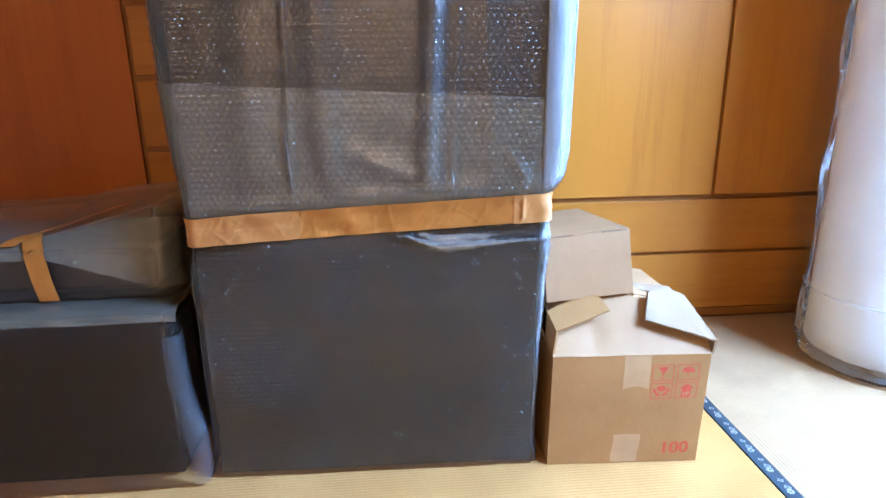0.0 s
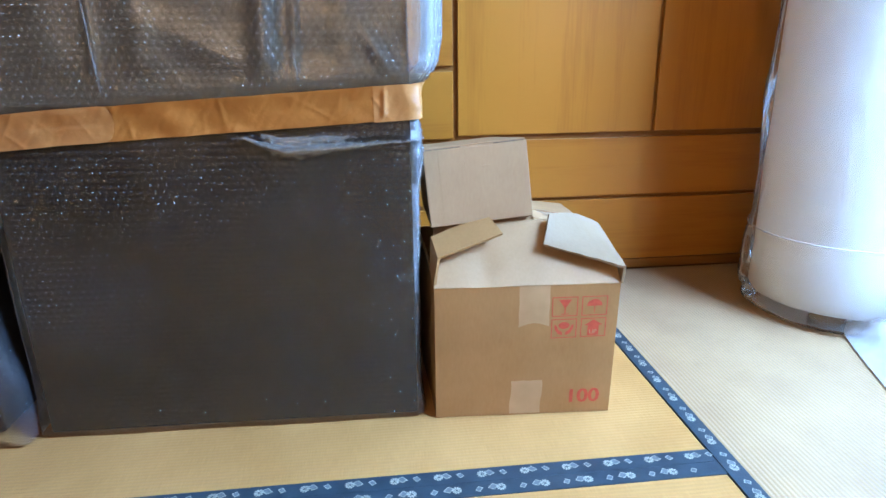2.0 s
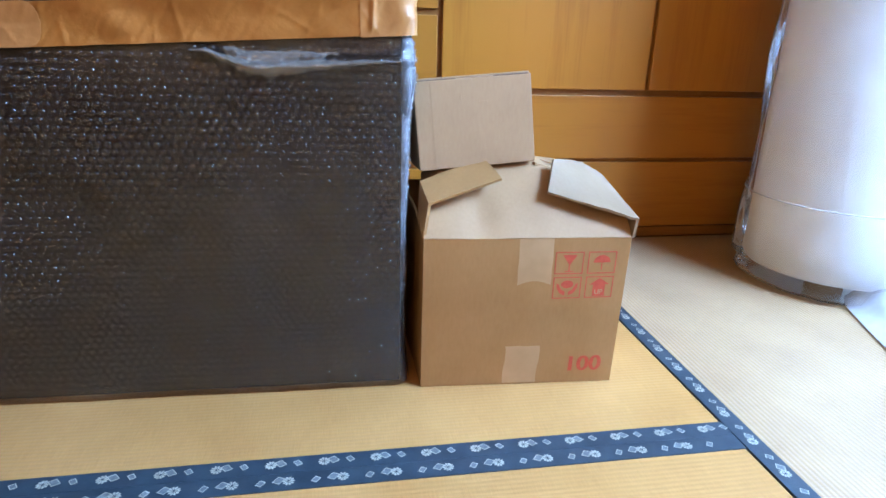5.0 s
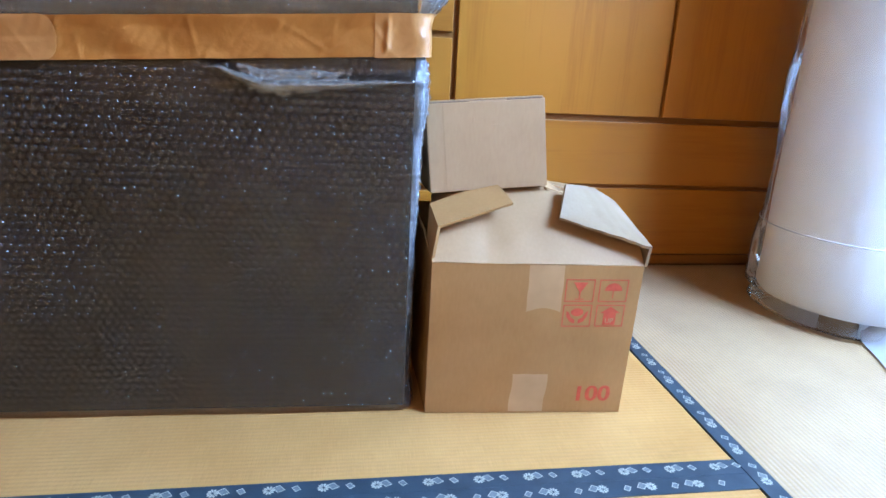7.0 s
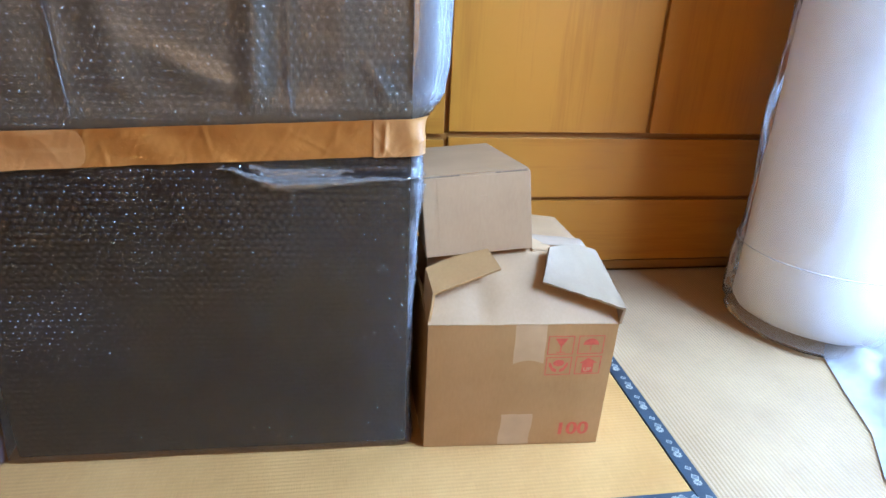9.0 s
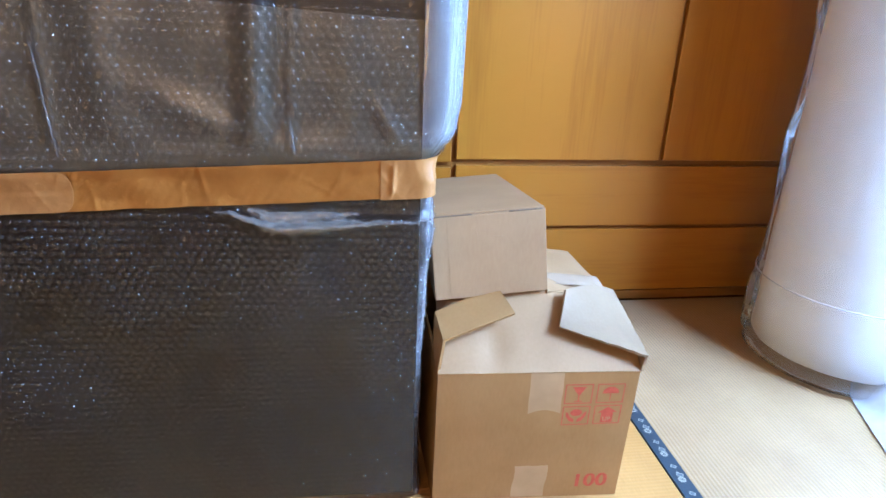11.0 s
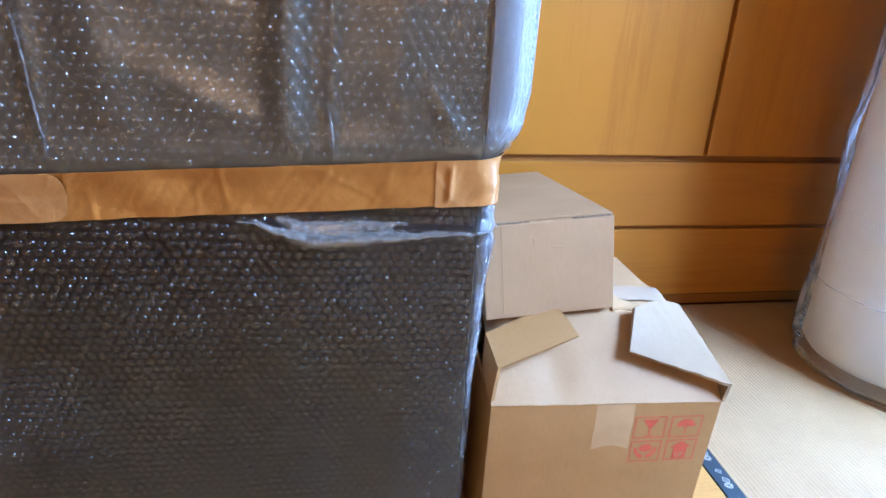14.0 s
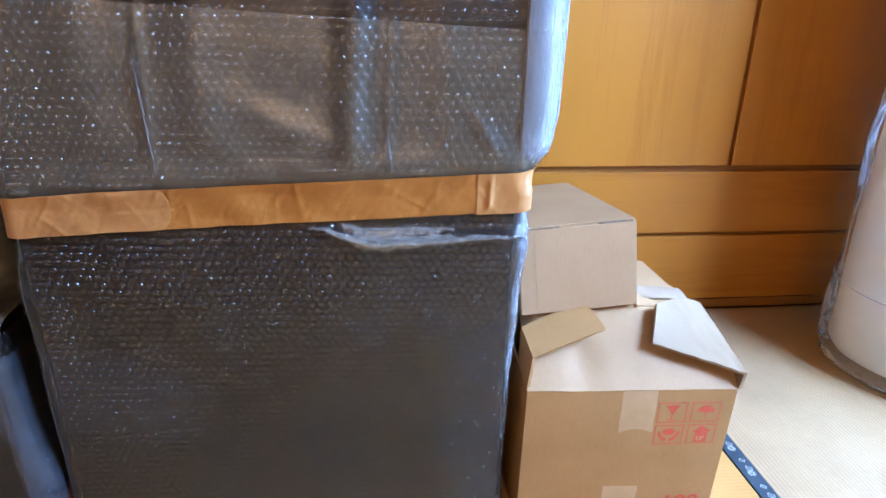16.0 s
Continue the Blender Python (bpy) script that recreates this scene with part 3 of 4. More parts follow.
# patchy white milk stands in for glints on the gathered film
FILM_CREASE = film("gathered_film", 0.16, 0.12, (0.95, 0.88, 0.76), 230, 1.7, 0.95)


def strand(q0, q1, shift, width, seed):
    """One of the crumpled strands of loose wrap gathered below the tape."""
    def point(i, j):
        t, f = i / 120, j / 8 - 0.5
        q = q0 + (q1 - q0) * t
        w = width(q) * (0.25 + 0.75 * math.sin(math.pi * min(1.0, 0.06 + t * 1.02)) ** 0.5) * (1 + 0.5 * wobble(q * 70, f * 2 + seed))
        z = crease_line(q) + shift(q) + f * w + 0.003 * wobble(q * 55, seed)
        p, n = ch_at(q, z)
        up = 0.0050 * (1 - 4 * f * f) + 0.0042 * abs(wobble(q * 75, f * 7, seed)) - 0.0018
        return p + n * (ch_depth(q, z) + up)
    return grid_part("gathered_fold", point, 120, 8, FILM_CREASE, chest, "shiny gathered fold of plastic")


strand(-0.286, -0.026, lambda q: 0.0, lambda q: interp(q, (-0.285, -0.26, -0.21, -0.15, -0.08, 0.0), (0.004, 0.009, 0.018, 0.016, 0.009, 0.008)), 2)
strand(-0.245, -0.110, lambda q: 0.011, lambda q: 0.014, 7)
strand(-0.232, -0.150, lambda q: -0.006, lambda q: 0.012, 11)
# the milky fold of film down the lower corner
for lift in (0.001, 0.003):
    grid_part("milky_corner_layer", lambda i, j: (lambda pn: pn[0] + pn[1] * (lift + 0.0022 * abs(wobble(j * 0.5, i * 0.2, lift * 900))))(
        ch_at(-0.033 + 0.004 * wobble(j * 0.6, 3) + 0.10 * i / 16, 0.16 + 0.345 * j / 50)), 16, 50, FILM_MILKY, chest)


# milk of the strips that stand in for white glints along two creases
FILM_LINE = film("creased_film", 0.11, 0.2, (0.88, 0.88, 0.88), 300, 1.45, 0.9)


def crease(qa, za, qb, zb, w):
    """A thin sharp crease of the wrap along a line on the chest's front."""
    def point(i, j):
        t, f = i / 40, j / 4 - 0.5
        q, z = qa + (qb - qa) * t, za + (zb - za) * t
        k = w * math.sin(math.pi * min(1.0, t + 0.06)) ** 0.6 * (1 + 0.5 * wobble(t * 9, w * 300))
        q += f * k + 0.0015 * wobble(t * 12, w * 700)
        p, nrm = ch_at(q, z)
        return p + nrm * (ch_depth(q, z) + 0.0046 + 0.0022 * (1 - 4 * f * f))
    return grid_part("crease", point, 40, 4, FILM_LINE, chest)


for line in ((-0.454, 0.552, -0.463, 0.69, 0.0028), (-0.185, 0.562, -0.189, 0.61, 0.0034)):
    crease(*line)


def tape_band(name, q0, q1, low, high, lift, mat, label, seed, round_end=0.0):
    rnd = random.Random(seed)
    creases = [(rnd.uniform(q0, q1), rnd.uniform(-1.6, 1.6), rnd.uniform(-0.02, 0.02), rnd.uniform(0.0003, 0.0011)) for k in range(int((q1 - q0) * 34))]
    if q1 > 0:
        creases += [(-0.068, 0.05, 0.0, 0.0035)]

    def point(i, j):
        q = q0 + (q1 - q0) * i / 260
        f = j / 18 - 0.5
        if round_end:
            from_end = (q1 - q) / round_end
            f *= math.sqrt(max(0.0, 1 - (1 - min(1.0, from_end)) ** 4)) if from_end < 1 else 1.0
        z = tape_mid(q) + (low + high) / 2 + f * (high - low) + 0.0012 * wobble(q * 30, seed)
        p, n = ch_at(q, z)
        w = 0.0020 * wobble(q * 24 + z * 16, z * 18, seed) + 0.0012 * abs(wobble(q * 70 - z * 50, z * 30, seed + 2))
        for c, slope, reach, tall in creases:
            w += tall * hill(q - c - slope * (z - tape_mid(q)), 0.0035) * smooth_step(0.026, 0.008, abs(z - tape_mid(q) - reach))
        return p + n * (min(ch_depth(q, z), 0.005) + 0.0042 + lift + w)
    return grid_part(name, point, 260, 18, mat, chest, label, thick=0.0004)


tape_band("paper_tape", -0.53, -0.055, -0.0245, 0.0245, 0.0010, KRAFT_TAPE, "brown paper tape round the chest", 1)
tape_band("paper_tape", -0.85, -0.445, -0.0245, 0.0255, 0.0035, KRAFT_PALE, "end of brown paper tape lapped over itself", 5, 0.025)
tape_band("paper_tape", -0.083, 0.22, -0.0255, 0.0245, 0.0022, KRAFT_PALE, "creased brown paper tape at the corner", 8)

# the low wrapped chest beside it
low = thing("wrapped_chest", (-1.1, 0.2, 0), "low dark chest packed in bubble wrap", "wrapped furniture", "packed furniture")
LOW_H = 0.356


def lo_xr(z):
    return interp(z, (0, 0.03, 0.12, 0.2, 0.33, 0.36), (-0.662, -0.660, -0.668, -0.684, -0.692, -0.70))


def lo_yf(x, z):
    return interp(z, (0, 0.05, 0.30, 0.335, 0.36), (0.004, 0.006, 0.022, 0.028, 0.05))


lo_at = wrapped_outline(lambda z: -1.55, lo_xr, lo_yf, lambda z: 0.02, lambda z: interp(z, (0, 0.1, 0.3), (0.012, 0.02, 0.016)))


def lo_depth(q, z):
    return 0.003 + 0.003 * wobble(q * 8, z * 7, 9) + 0.005 * hill((q + 0.70) + 0.3 * (z - 0.15), 0.02) * hill(z - 0.12, 0.08)


lo_place, lo_surface = draped(lo_at, lo_depth)
part("chest_body", box_bm((-1.53, 0.036, 0.01), (-0.712, 0.42, LOW_H - 0.012), 0.006), CHEST_DARK, low, "dark chest seen through the wrap")
sheet("wrap_sheet", lo_place, -1.50, -0.40, 0.003, 0.335, 0.007, FILM_LOW, low, "clear bubble wrap with a bulging lower corner")


def lo_top(i, j):
    q, f = -1.50 + 0.815 * i / 80, j / 24
    y = interp(f, (0, 0.1, 0.25, 1), (0.024, 0.030, 0.050, 0.42))
    z = interp(f, (0, 0.1, 0.25, 1), (0.334, 0.350, 0.356, 0.353))
    return (q, y, z + 0.003 * wobble(q * 12, y * 12, 2))


grid_part("wrap_top", lo_top, 80, 24, FILM_TOP, low, "milky folded bubble wrap over the top edge")
# blue milk puts the window's sheen on the low chest's corner
FILM_SIDE = film("blue_sheen_film", 0.038, 0.3, (0.74, 0.80, 0.92), 40, 1.3, 0.8)
for lift in (0.0012,):
    grid_part("milky_corner_layer", lambda i, j: (lambda pn: pn[0] + pn[1] * (lo_depth(-0.68, 0.006 + 0.30 * j / 50) + lift + 0.002 * abs(wobble(j * 0.45, i * 0.15, lift * 900))))(
        lo_at(-0.712 + 0.026 * smooth_step(0.22, 0.06, 0.30 * j / 50) + 0.10 * i / 16, 0.006 + 0.30 * j / 50)), 16, 50, FILM_SIDE, low)
bubble_part("bubble_layer", lo_surface, -1.30, -0.60, 0.010, 0.335, low, seed=5, mat=FILM_BUBBLE_DULL, plump=lambda q, z: 0.45 + 0.55 * max(smooth_step(0.29, 0.32, z), smooth_step(0.05, 0.02, z), smooth_step(-0.72, -0.69, q)))

# the soft package that lies on the low chest
pack = thing("wrapped_package", (-1.0, 0.25, LOW_H), "bubble wrapped package with brown paper tape on the low chest", "wrapped furniture", "packed furniture")


def pk_y(x, z):
    return 0.095 + 0.020 * smooth_step(0.36, 0.5, z) + 0.06 * (x + 0.73) * 0.3


def pk_top(x):
    return interp(x, (-1.5, -1.0, -0.95, -0.73, -0.70), (0.452, 0.462, 0.468, 0.522, 0.520))


part("package_body", box_bm((-1.45, 0.125, LOW_H + 0.006), (-0.745, 0.40, 0.445), 0.012), CHEST_DARK, pack, "dark board inside the package")


def pk_place(q, t):
    """t runs up the front, over the edge and back along the top."""
    x = min(q, -0.722)
    h = pk_top(x) - (LOW_H + 0.005)
    s = t * (h + 0.30)
    dep = 0.004 * wobble(q * 9, s * 9, 4)
    side = max(0.0, q + 0.722)
    if s < h - 0.02:
        p = Vector((x, pk_y(x, LOW_H + s) - dep, LOW_H + 0.005 + s))
    elif s < h + 0.012:
        a = (s - (h - 0.02)) / 0.032 * math.pi / 2
        p = Vector((x, pk_y(x, pk_top(x)) + 0.02 * (1 - math.cos(a)), pk_top(x) - 0.02 + 0.02 * math.sin(a) + dep))
    else:
        r = s - (h + 0.012)
        p = Vector((x, pk_y(x, pk_top(x)) + 0.02 + r, pk_top(x) + dep + 0.03 * smooth_step(0.0, 0.25, r) * smooth_step(-0.66, -0.95, x)))
    return p + Vector((min(side, 0.02), side * 0.9, -0.12 * side))


def pk_surface(q, t):
    e = 0.003
    c = pk_place(q, t)
    n = (pk_place(q + e, t) - c).cross(pk_place(q, t + e) - c)
    return c, n.normalized() if n.length > 1e-9 else Vector((0, -1, 0))


grid_part("wrap_sheet", lambda i, j: pk_place(-1.46 + 0.98 * i / 110, j / 60), 110, 60, FILM, pack, "clear bubble wrap round the package")


def pk_lap(i, j):
    q = -1.46 + 0.80 * i / 100
    t0 = interp(q, (-1.46, -0.93, -0.74, -0.60), (0.21, 0.18, 0.035, 0.02))
    c, n = pk_surface(q, t0 + (1 - t0) * j / 40)
    return c + n * 0.004


grid_part("overlapping_sheet", pk_lap, 100, 40, FILM_TOP, pack, "paler second layer with a slanting edge")


def pk_band(name, q_of_t, t0, t1, width, lift):
    def point(i, j):
        t = t0 + (t1 - t0) * i / 50
        q = q_of_t(t) + (j / 4 - 0.5) * width
        c, n = pk_surface(q, t)
        return c + n * (lift + 0.001 * wobble(q * 60, t * 40, 7))
    return grid_part(name, point, 50, 4, KRAFT_TAPE, pack, "brown paper tape", thick=0.0004)


pk_band("paper_tape", lambda t: -0.925 - 0.09 * t, 0.0, 0.30, 0.036, 0.008)
pk_band("paper_tape", lambda t: -0.985 + 0.67 * (t - 0.25), 0.24, 0.50, 0.034, 0.010)
bubble_part("bubble_layer", lambda q, d: (lambda c, n: (c + n * 0.004, n))(*pk_surface(q, d / 0.40)), -1.25, -0.70, 0.005, 0.30, pack, seed=8, mat=FILM_BUBBLE_DULL)

# ---------- the open cardboard box ----------
carton = thing("cardboard_box", (0.15, 0.16, 0), "brown cardboard box with bulging loosely folded top flaps and red print", "box", "cardboard boxes")
BW, BH, BD, BT = 0.300, 0.243, 0.365, 0.004
BOX = Matrix.Translation((0.0, 0.0, 0.0)) @ pose(0, 0, 0, 0, 0, -3.3)


def in_box(x, y, z):
    """From the box's own measures (x along its front, y into it) to the room; its sides bow and its front leans a little."""
    bow = 0.004 * math.sin(math.pi * min(1, max(0, x / BW))) * math.sin(math.pi * min(1, max(0, z / BH)))
    x -= 0.030 * (y / BD) * (1 - x / BW)
    return BOX @ Vector((x, y - 0.013 * (z / BH) * (1 - y / BD) - bow * (1 - 2 * y / BD), z))


def board(name, point, nu, nv, mat, label="", thick=BT):
    return grid_part(name, lambda i, j: in_box(*point(i / nu, j / nv)), nu, nv, mat, carton, label, thick=thick, smooth=nu > 15)


board("front_side", lambda u, v: (BW * u, 0.0, 0.001 + (BH - 0.001) * v), 12, 10, BOARD, thick=BT)
board("back_side", lambda u, v: (BW * (1 - u), BD, 0.001 + (BH - 0.001) * v), 6, 6, BOARD, thick=BT)
board("left_side", lambda u, v: (0.0, BD * (1 - u), 0.001 + (BH + 0.02 * smooth_step(0.0, 0.3, 1 - u) - 0.001) * v), 8, 6, BOARD, thick=BT)
board("right_side", lambda u, v: (BW, BD * u, 0.001 + (BH - 0.001) * v), 8, 6, BOARD, thick=BT)
board("bottom", lambda u, v: (0.004 + (BW - 0.008) * u, 0.004 + (BD - 0.008) * v, 0.002), 2, 2, BOARD)


def hump(x, y):
    """The height of the front flap, pushed up by what lies inside."""
    side = interp(x, (0, 0.03, 0.18, 0.30), (0.5, 0.85, 1.0, 0.36))
    return BH + interp(y, (-0.01, 0.0, 0.03, 0.085, 0.16), (0.0, 0.001, 0.036, 0.088, 0.098)) * (1 - (1 - side) * smooth_step(0.01, 0.06, y))


def front_flap(u, v):
    y = 0.135 * v
    x = BW * u + (0.5 - u) * 0.030 * v
    dent = 0.008 * hill(x - 0.085, 0.02) * hill(y - 0.03, 0.03)
    return (x, y, hump(x, y) - dent)


board("front_flap", front_flap, 24, 20, BOARD_PALE, "pale front flap slanting up", thick=0.0035)


def left_flap(u, v):
    """u from the hinge to the free end, v from the near edge to the far one."""
    x = interp(u, (0, 0.28, 1), (-0.001, 0.008, 0.115)) - 0.018 * v * u
    y = interp(u, (0, 0.28, 1), (0.002, 0.014, 0.040)) + 0.050 * v
    z = interp(u, (0, 0.28, 1), (BH, BH + 0.048, BH + 0.078)) + 0.020 * v + 0.002 * math.sin(math.pi * v) * u
    return (x, y, z)


def right_flap(u, v):
    far = v * 0.10
    x = interp(u, (0, 0.10, 1), (BW, BW + 0.001, 0.179)) + 0.017 * v * u
    y = interp(u, (0, 0.10, 1), (0.0, -0.003, 0.030)) + interp(u, (0, 0.10, 1), (1.6, 1.6, 0.45)) * far
    z = interp(u, (0, 0.10, 1), (BH, BH + 0.027, BH + 0.058)) + interp(u, (0, 0.10, 1), (0.0, 0.26, 0.40)) * far + 0.009 * v * math.sin(math.pi * u) + 0.0015 * wobble(u * 9, v * 5)
    return (x, y, z)


board("side_flap", left_flap, 25, 16, BOARD, "curled brown side flap")
board("side_flap", right_flap, 30, 12, BOARD_FLAP, "torn side flap, greyed for window light")



def rear_flap(u, v):
    x = 0.175 + (BW + 0.004 - 0.175) * u - 0.012 * v
    y = 0.085 + 0.075 * u + (BD - 0.095 - 0.065 * u) * v
    z = BH + 0.092 - 0.050 * u - 0.03 * v * (1 - u) + 0.007 * hill(v - 0.25, 0.16) * u + 0.0012 * wobble(u * 4, v * 5, 6)
    return (x, y, z)


board("rear_flap", rear_flap, 20, 20, BOARD_PALE, "pale bent rear flap")
board("clear_tape", lambda u, v: (lambda p: (p[0], p[1], p[2] + 0.0044))(rear_flap(0.02 + 0.96 * u, 0.10 + 0.20 * v)), 16, 8, SHINY_TAPE, "strip of clear packing tape lightened for its sheen", thick=0)
board("right_upper_side", lambda u, v: (BW - 0.002 * v, 0.03 + (BD - 0.03) * u, BH + 0.036 * v * smooth_step(0.0, 0.35, u + 0.12)), 14, 5, BOARD, thick=0.003)

# clear tape on its front
for x0, x1, z0, z1 in ((0.137, 0.187, 0.178, BH), (0.128, 0.181, 0.003, 0.070)):
    board("clear_tape", lambda u, v: (x0 + (x1 - x0) * u + 0.004 * wobble(v * 3, x0 * 50), -0.0003, z0 + (z1 - z0) * (v + (0.10 * math.sin(math.pi * u) - 0.10 if z0 > 0.1 else 0.02 * wobble(u * 4, 2)) * (1 - v if z0 > 0.1 else v))), 14, 14, CLEAR_TAPE, "strip of clear packing tape", thick=0)


def printed(name, polys, label=""):
    """Flat red print on the box's front, from outlines in x and z."""
    verts, faces = [], []
    for poly in polys:
        first = len(verts)
        verts += [in_box(x, -0.0003, z) for x, z in poly]
        faces.append(tuple(range(first, first + len(poly))))
    return raw_part(name, verts, faces, RED_INK, carton, label, smooth=False)


def square_frame(x, z, w, h, t=0.0016):
    return [[(x, z), (x + w, z), (x + w, z + t), (x, z + t)], [(x, z + h - t), (x + w, z + h - t), (x + w, z + h), (x, z + h)],
            [(x, z + t), (x + t, z + t), (x + t, z + h - t), (x, z + h - t)], [(x + w - t, z + t), (x + w, z + t), (x + w, z + h - t), (x + w - t, z + h - t)]]


MW, MH, MX, MZ = 0.0425, 0.0345, 0.190, 0.149


def mark(ix, iz, shapes, name):
    x, z = MX + ix * (MW + 0.0065), MZ + iz * (MH + 0.0045)
    polys = square_frame(x, z, MW, MH)
    polys += [[(x + px * MW, z + pz * MH) for px, pz in s] for s in shapes]
    return printed(name, polys, "red handling mark")


def disc(cx, cz, rx, rz, a0=0.0, a1=360.0, n=16):
    return [(cx + rx * math.cos(radians(a0 + (a1 - a0) * k / n)), cz + rz * math.sin(radians(a0 + (a1 - a0) * k / n))) for k in range(n + (a1 - a0 < 360))]


mark(0, 1, [[(0.5, 0.42), (0.53, 0.42), (0.76, 0.86), (0.26, 0.86)], [(0.485, 0.14), (0.53, 0.14), (0.53, 0.43), (0.485, 0.43)], [(0.36, 0.10), (0.66, 0.10), (0.66, 0.14), (0.36, 0.14)]], "glass_mark")
mark(1, 1, [disc(0.5, 0.5, 0.30, 0.34, 0, 180), [(0.485, 0.16), (0.52, 0.16), (0.52, 0.5), (0.485, 0.5)]], "umbrella_mark")
mark(0, 0, [disc(0.5, 0.66, 0.22, 0.18), [(0.12, 0.72), (0.20, 0.66), (0.30, 0.42), (0.44, 0.32), (0.44, 0.14), (0.26, 0.24), (0.14, 0.48)],
            [(0.88, 0.72), (0.86, 0.48), (0.74, 0.24), (0.56, 0.14), (0.56, 0.32), (0.70, 0.42), (0.80, 0.66)]], "care_mark")
mark(1, 0, [[(0.5, 0.92), (0.14, 0.62), (0.86, 0.62)], [(0.28, 0.08), (0.72, 0.08), (0.72, 0.62), (0.28, 0.62)]], "arrow_mark")


def lettering(name, text, x, z, height, bold, mat, label, off=-0.0003, wide=1.0):
    data = bpy.data.curves.new(name, "FONT")
    data.body, data.size = text, height / 0.70
    data.resolution_u = 4
    tmp = new(name, data)
    flat = bpy.data.meshes.new_from_object(tmp)
    bpy.data.objects.remove(tmp)
    verts, faces = [], []
    for k, shift in enumerate((-bold, 0.0, bold)):
        first = len(verts)
        verts += [in_box(x + v.co.x * wide + shift, off - 0.00004 * k, z + v.co.y) for v in flat.vertices]
        faces += [tuple(first + i for i in p.vertices) for p in flat.polygons]
    mesh = bpy.data.meshes.new(name)
    mesh.from_pydata(verts, [], faces)
    return link_mesh(name, mesh, mat, carton, label)


lettering("size_print", "100", 0.222, 0.022, 0.027, 0.0011, RED_INK, "red number 100", wide=1.02)
lettering("arrow_print", "UP", MX + MW + 0.0065 + 0.0145, MZ + 0.006, 0.0075, 0.0002, BOARD_PALE, "small letters UP", -0.0006)

# ---------- the small box on top ----------
small = thing("cardboard_box", (0.09, 0.15, 0.325), "small closed greyish cardboard box leaning on the flaps", "box", "cardboard boxes")
SW, SH, SD = 0.172, 0.130, 0.370
SMALL = pose(0.003, 0.062, 0.3225, -7.0, -5.2, -1.5)


def small_board(name, lo, hi, mat, label="", bevel=0.0012):
    bm = box_bm(lo, hi, bevel)
    bm.transform(SMALL)
    return part(name, bm, mat, small, label)


small_board("shell", (0, 0, 0), (SW, SD, SH - 0.003), BOARD_SMALL, bevel=0.002)
small_board("lid_flap", (0.0005, 0.003, SH - 0.0028), (SW - 0.002, SD - 0.002, SH), BOARD_SMALL, "tucked top flap")
small_board("slit", (0.004, -0.0002, SH - 0.0042), (0.062, 0.004, SH - 0.0022), BOARD_EDGE)
small_board("slit", (0.116, -0.0002, SH - 0.0042), (0.168, 0.004, SH - 0.0022), BOARD_EDGE)
small_board("score_line", (0.0205, -0.0002, 0.004), (0.0245, 0.002, SH - 0.006), BOARD_SMALL, bevel=0.0001)
small_board("front_sheet", (0.0236, -0.0005, 0.001), (SW - 0.0008, 0.002, SH - 0.005), BOARD_SMALL, "front flap of the small box", 0.0006)
small_board("dent", (0.066, -0.0011, 0.096), (0.0680, 0.001, 0.105), BOARD_SMALL, bevel=0.0004)
small_board("dent", (0.092, -0.0012, 0.0905), (0.106, 0.001, 0.0930), BOARD_SMALL, bevel=0.0004)

# ---------- the roll of wrap ----------
RX, RY, RR, RZ0, RZ1 = 1.002, 0.355, 0.186, 0.036, 1.22
roll = thing("packing_roll", (RX, RY, 0), "thick white roll of wrapping sheet standing in a clear plastic bag", "roll")


def lathe(name, profile, n, mat, parent, label="", rough=0.0, seed=0):
    """A turned body about the roll's axis from (radius, height) pairs."""
    def point(i, j):
        r, z = profile[j]
        a = 2 * math.pi * i / n
        r += rough * wobble(math.cos(a) * 2.2 + seed, math.sin(a) * 2.2, z * 4.5) + rough * 0.5 * wobble(math.cos(a) * 6 + seed, math.sin(a) * 6, z * 13)
        return (RX + r * math.cos(a), RY + r * math.sin(a), z)
    return grid_part(name, point, n, len(profile) - 1, mat, parent, label)


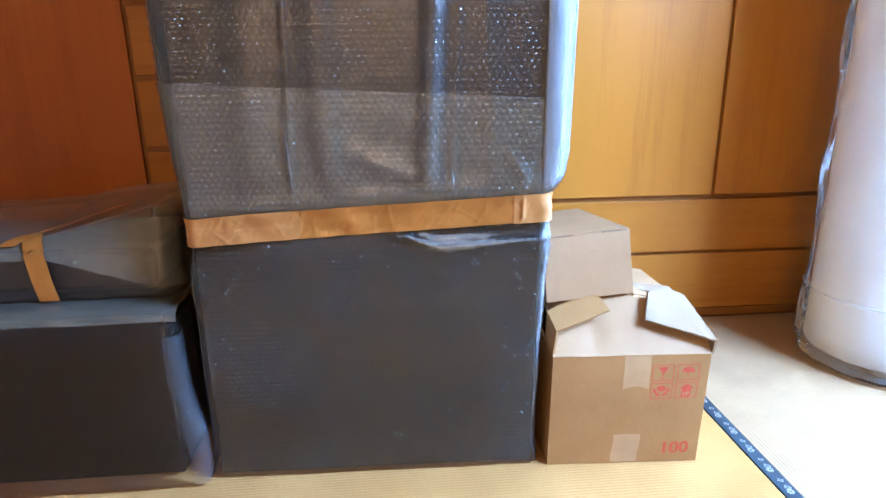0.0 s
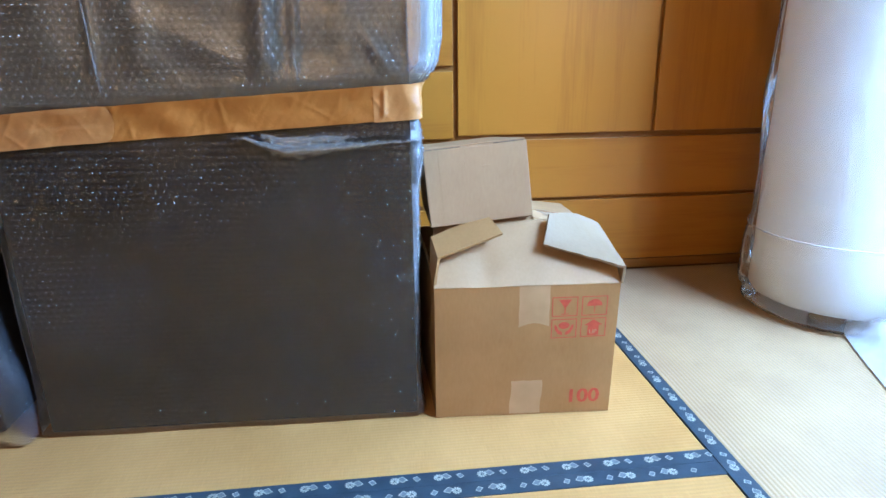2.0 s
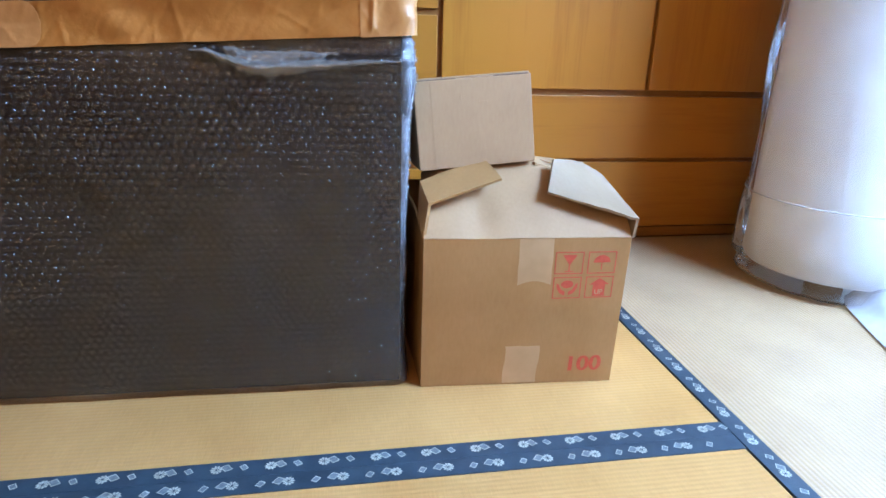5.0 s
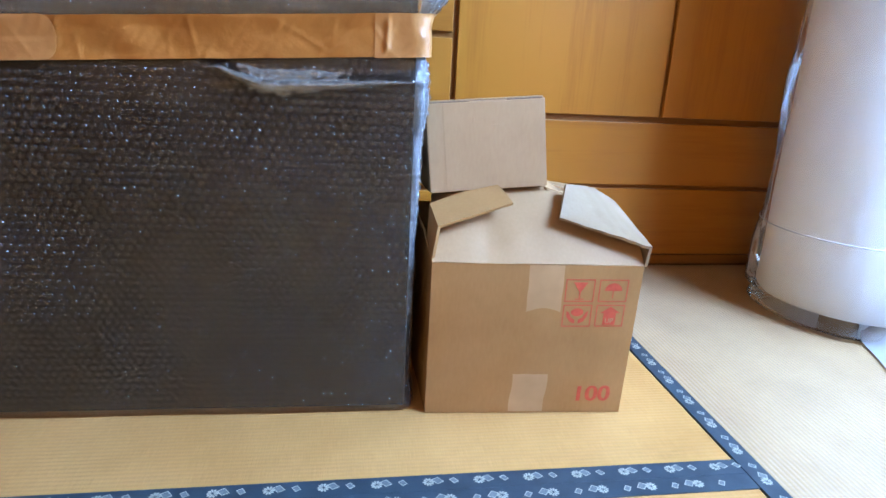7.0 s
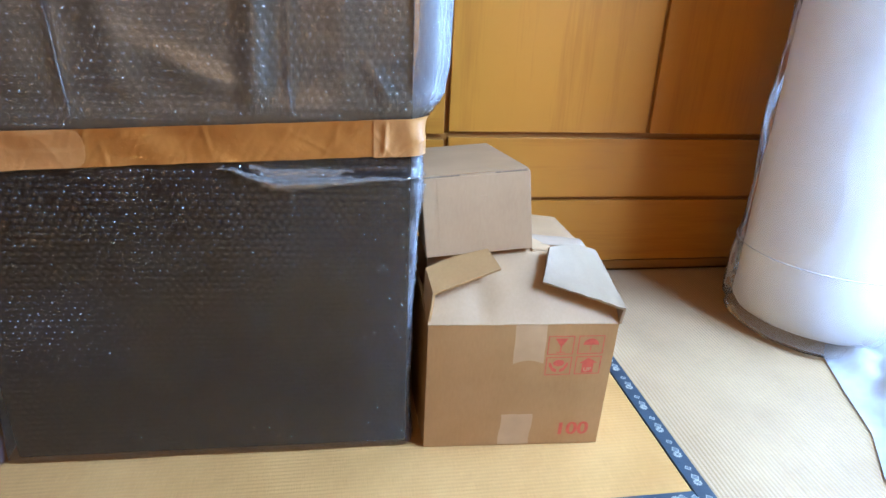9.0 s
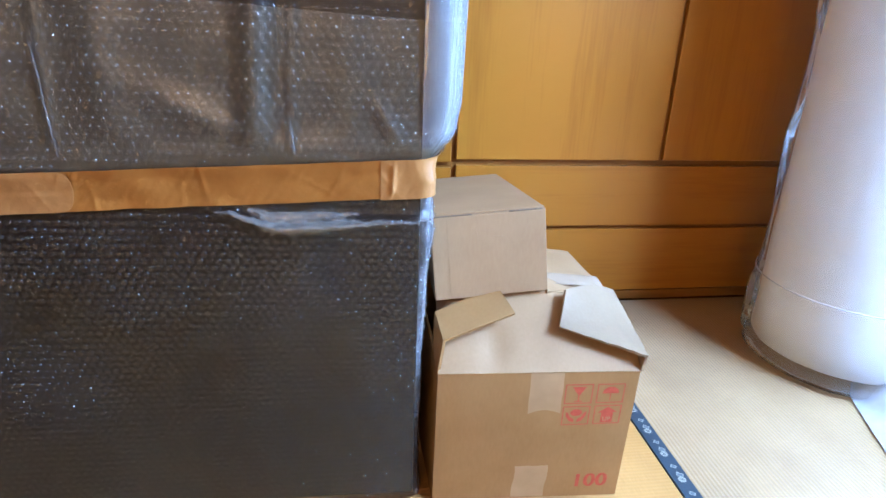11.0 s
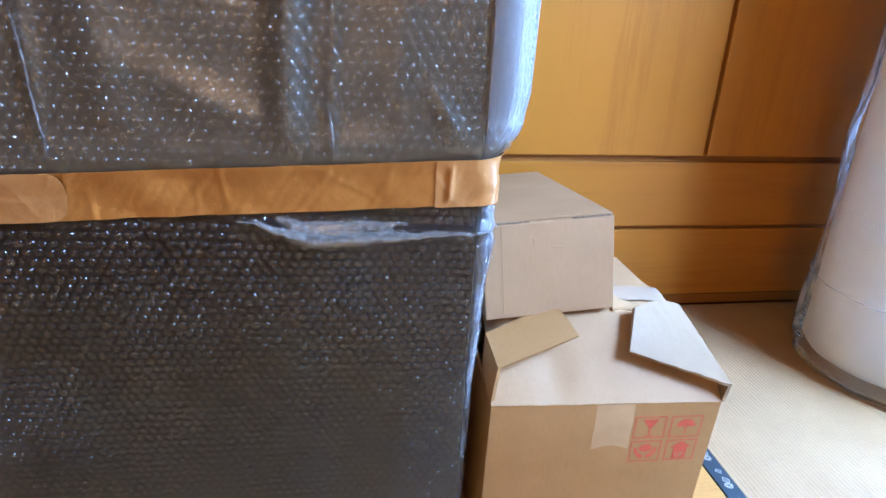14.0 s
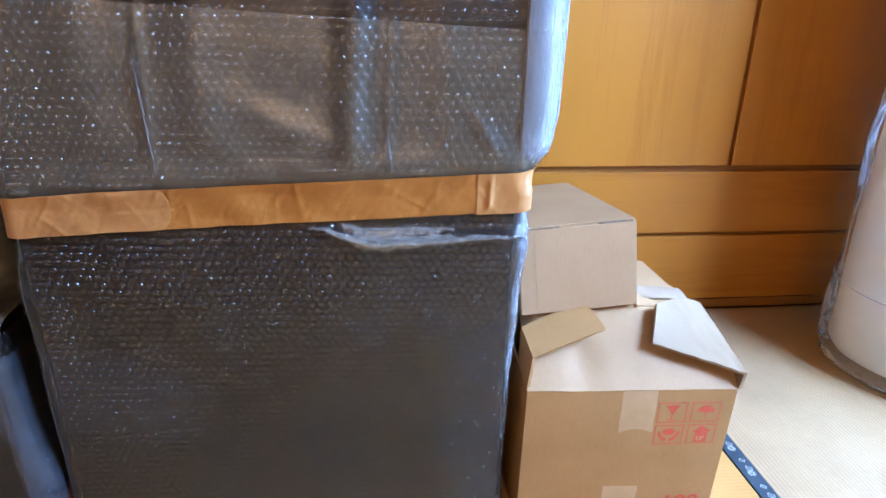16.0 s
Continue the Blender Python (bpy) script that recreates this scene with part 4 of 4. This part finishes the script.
prof = [(0.04, RZ0 + 0.002), (RR - 0.02, RZ0), (RR - 0.006, RZ0 + 0.003), (RR, RZ0 + 0.012)]
prof += [(RR, z) for z in np.linspace(RZ0 + 0.03, RZ1 - 0.03, 40)]
prof += [(RR - 0.004, RZ1 - 0.008), (RR - 0.015, RZ1), (0.04, RZ1 - 0.002), (0.04, RZ0 + 0.002)]
core = [(0.036, 0.004), (0.040, 0.004)] + [(0.040, z) for z in (RZ0 - 0.002, RZ1 - 0.004)] + [(0.036, RZ1 - 0.004), (0.036, 0.004)]
lathe("paper_core", core, 32, BOARD, roll, "brown paper tube in the middle")
lathe("rolled_sheet", prof, 96, ROLL_WHITE, roll, "white rolled sheet", 0.003)
bag = [(0.02, 0.004), (0.12, 0.002), (RR - 0.02, 0.003), (RR + 0.002, 0.005), (RR + 0.012, 0.014), (RR + 0.006, 0.026), (RR + 0.004, 0.036)]
bag += [(RR + 0.016 + 0.004 * math.sin(z * 17), z) for z in np.linspace(0.05, RZ1 + 0.02, 70)]
bag += [(RR - 0.03, RZ1 + 0.05), (0.03, RZ1 + 0.10)]
lathe("plastic_bag", bag, 120, BAG, roll, "clear crinkled plastic bag", 0.008, 4)
# pale ring that stands in for the glint along the bag's crease
ring = [(RR + 0.0185, 0.198), (RR + 0.0210, 0.1995), (RR + 0.0185, 0.201)]
lathe("bag_glint", ring, 96, FILM_CRUMPLE, roll, "thin pale ring for a glint on the bag")

# the loose length of plastic that trails from the bag
trail = thing("plastic_sheet", (1.03, 0.02, 0), "crumpled loose end of clear plastic lying on the mat", "plastic sheet")


def trail_point(i, j):
    v = i / 60
    u = j / 40
    y = 0.245 - 0.72 * v
    edge = interp(y, (-0.5, -0.30, -0.155, -0.05, 0.08, 0.20, 0.25), (0.66, 0.69, 0.745, 0.815, 0.865, 0.915, 0.96))
    x = edge + (1.285 - edge) * u
    z = 0.004 + 0.13 * smooth_step(0.0, 0.55, u) * (0.6 + 0.4 * smooth_step(0.25, -0.1, y))
    z += 0.05 * abs(wobble(x * 7, y * 6, 2)) * smooth_step(0.0, 0.2, u) + 0.022 * abs(wobble(x * 19, y * 15, 6)) * smooth_step(0, 0.1, u)
    return (x, y, z)


grid_part("crumpled_film", trail_point, 60, 40, FILM_CRUMPLE, trail)
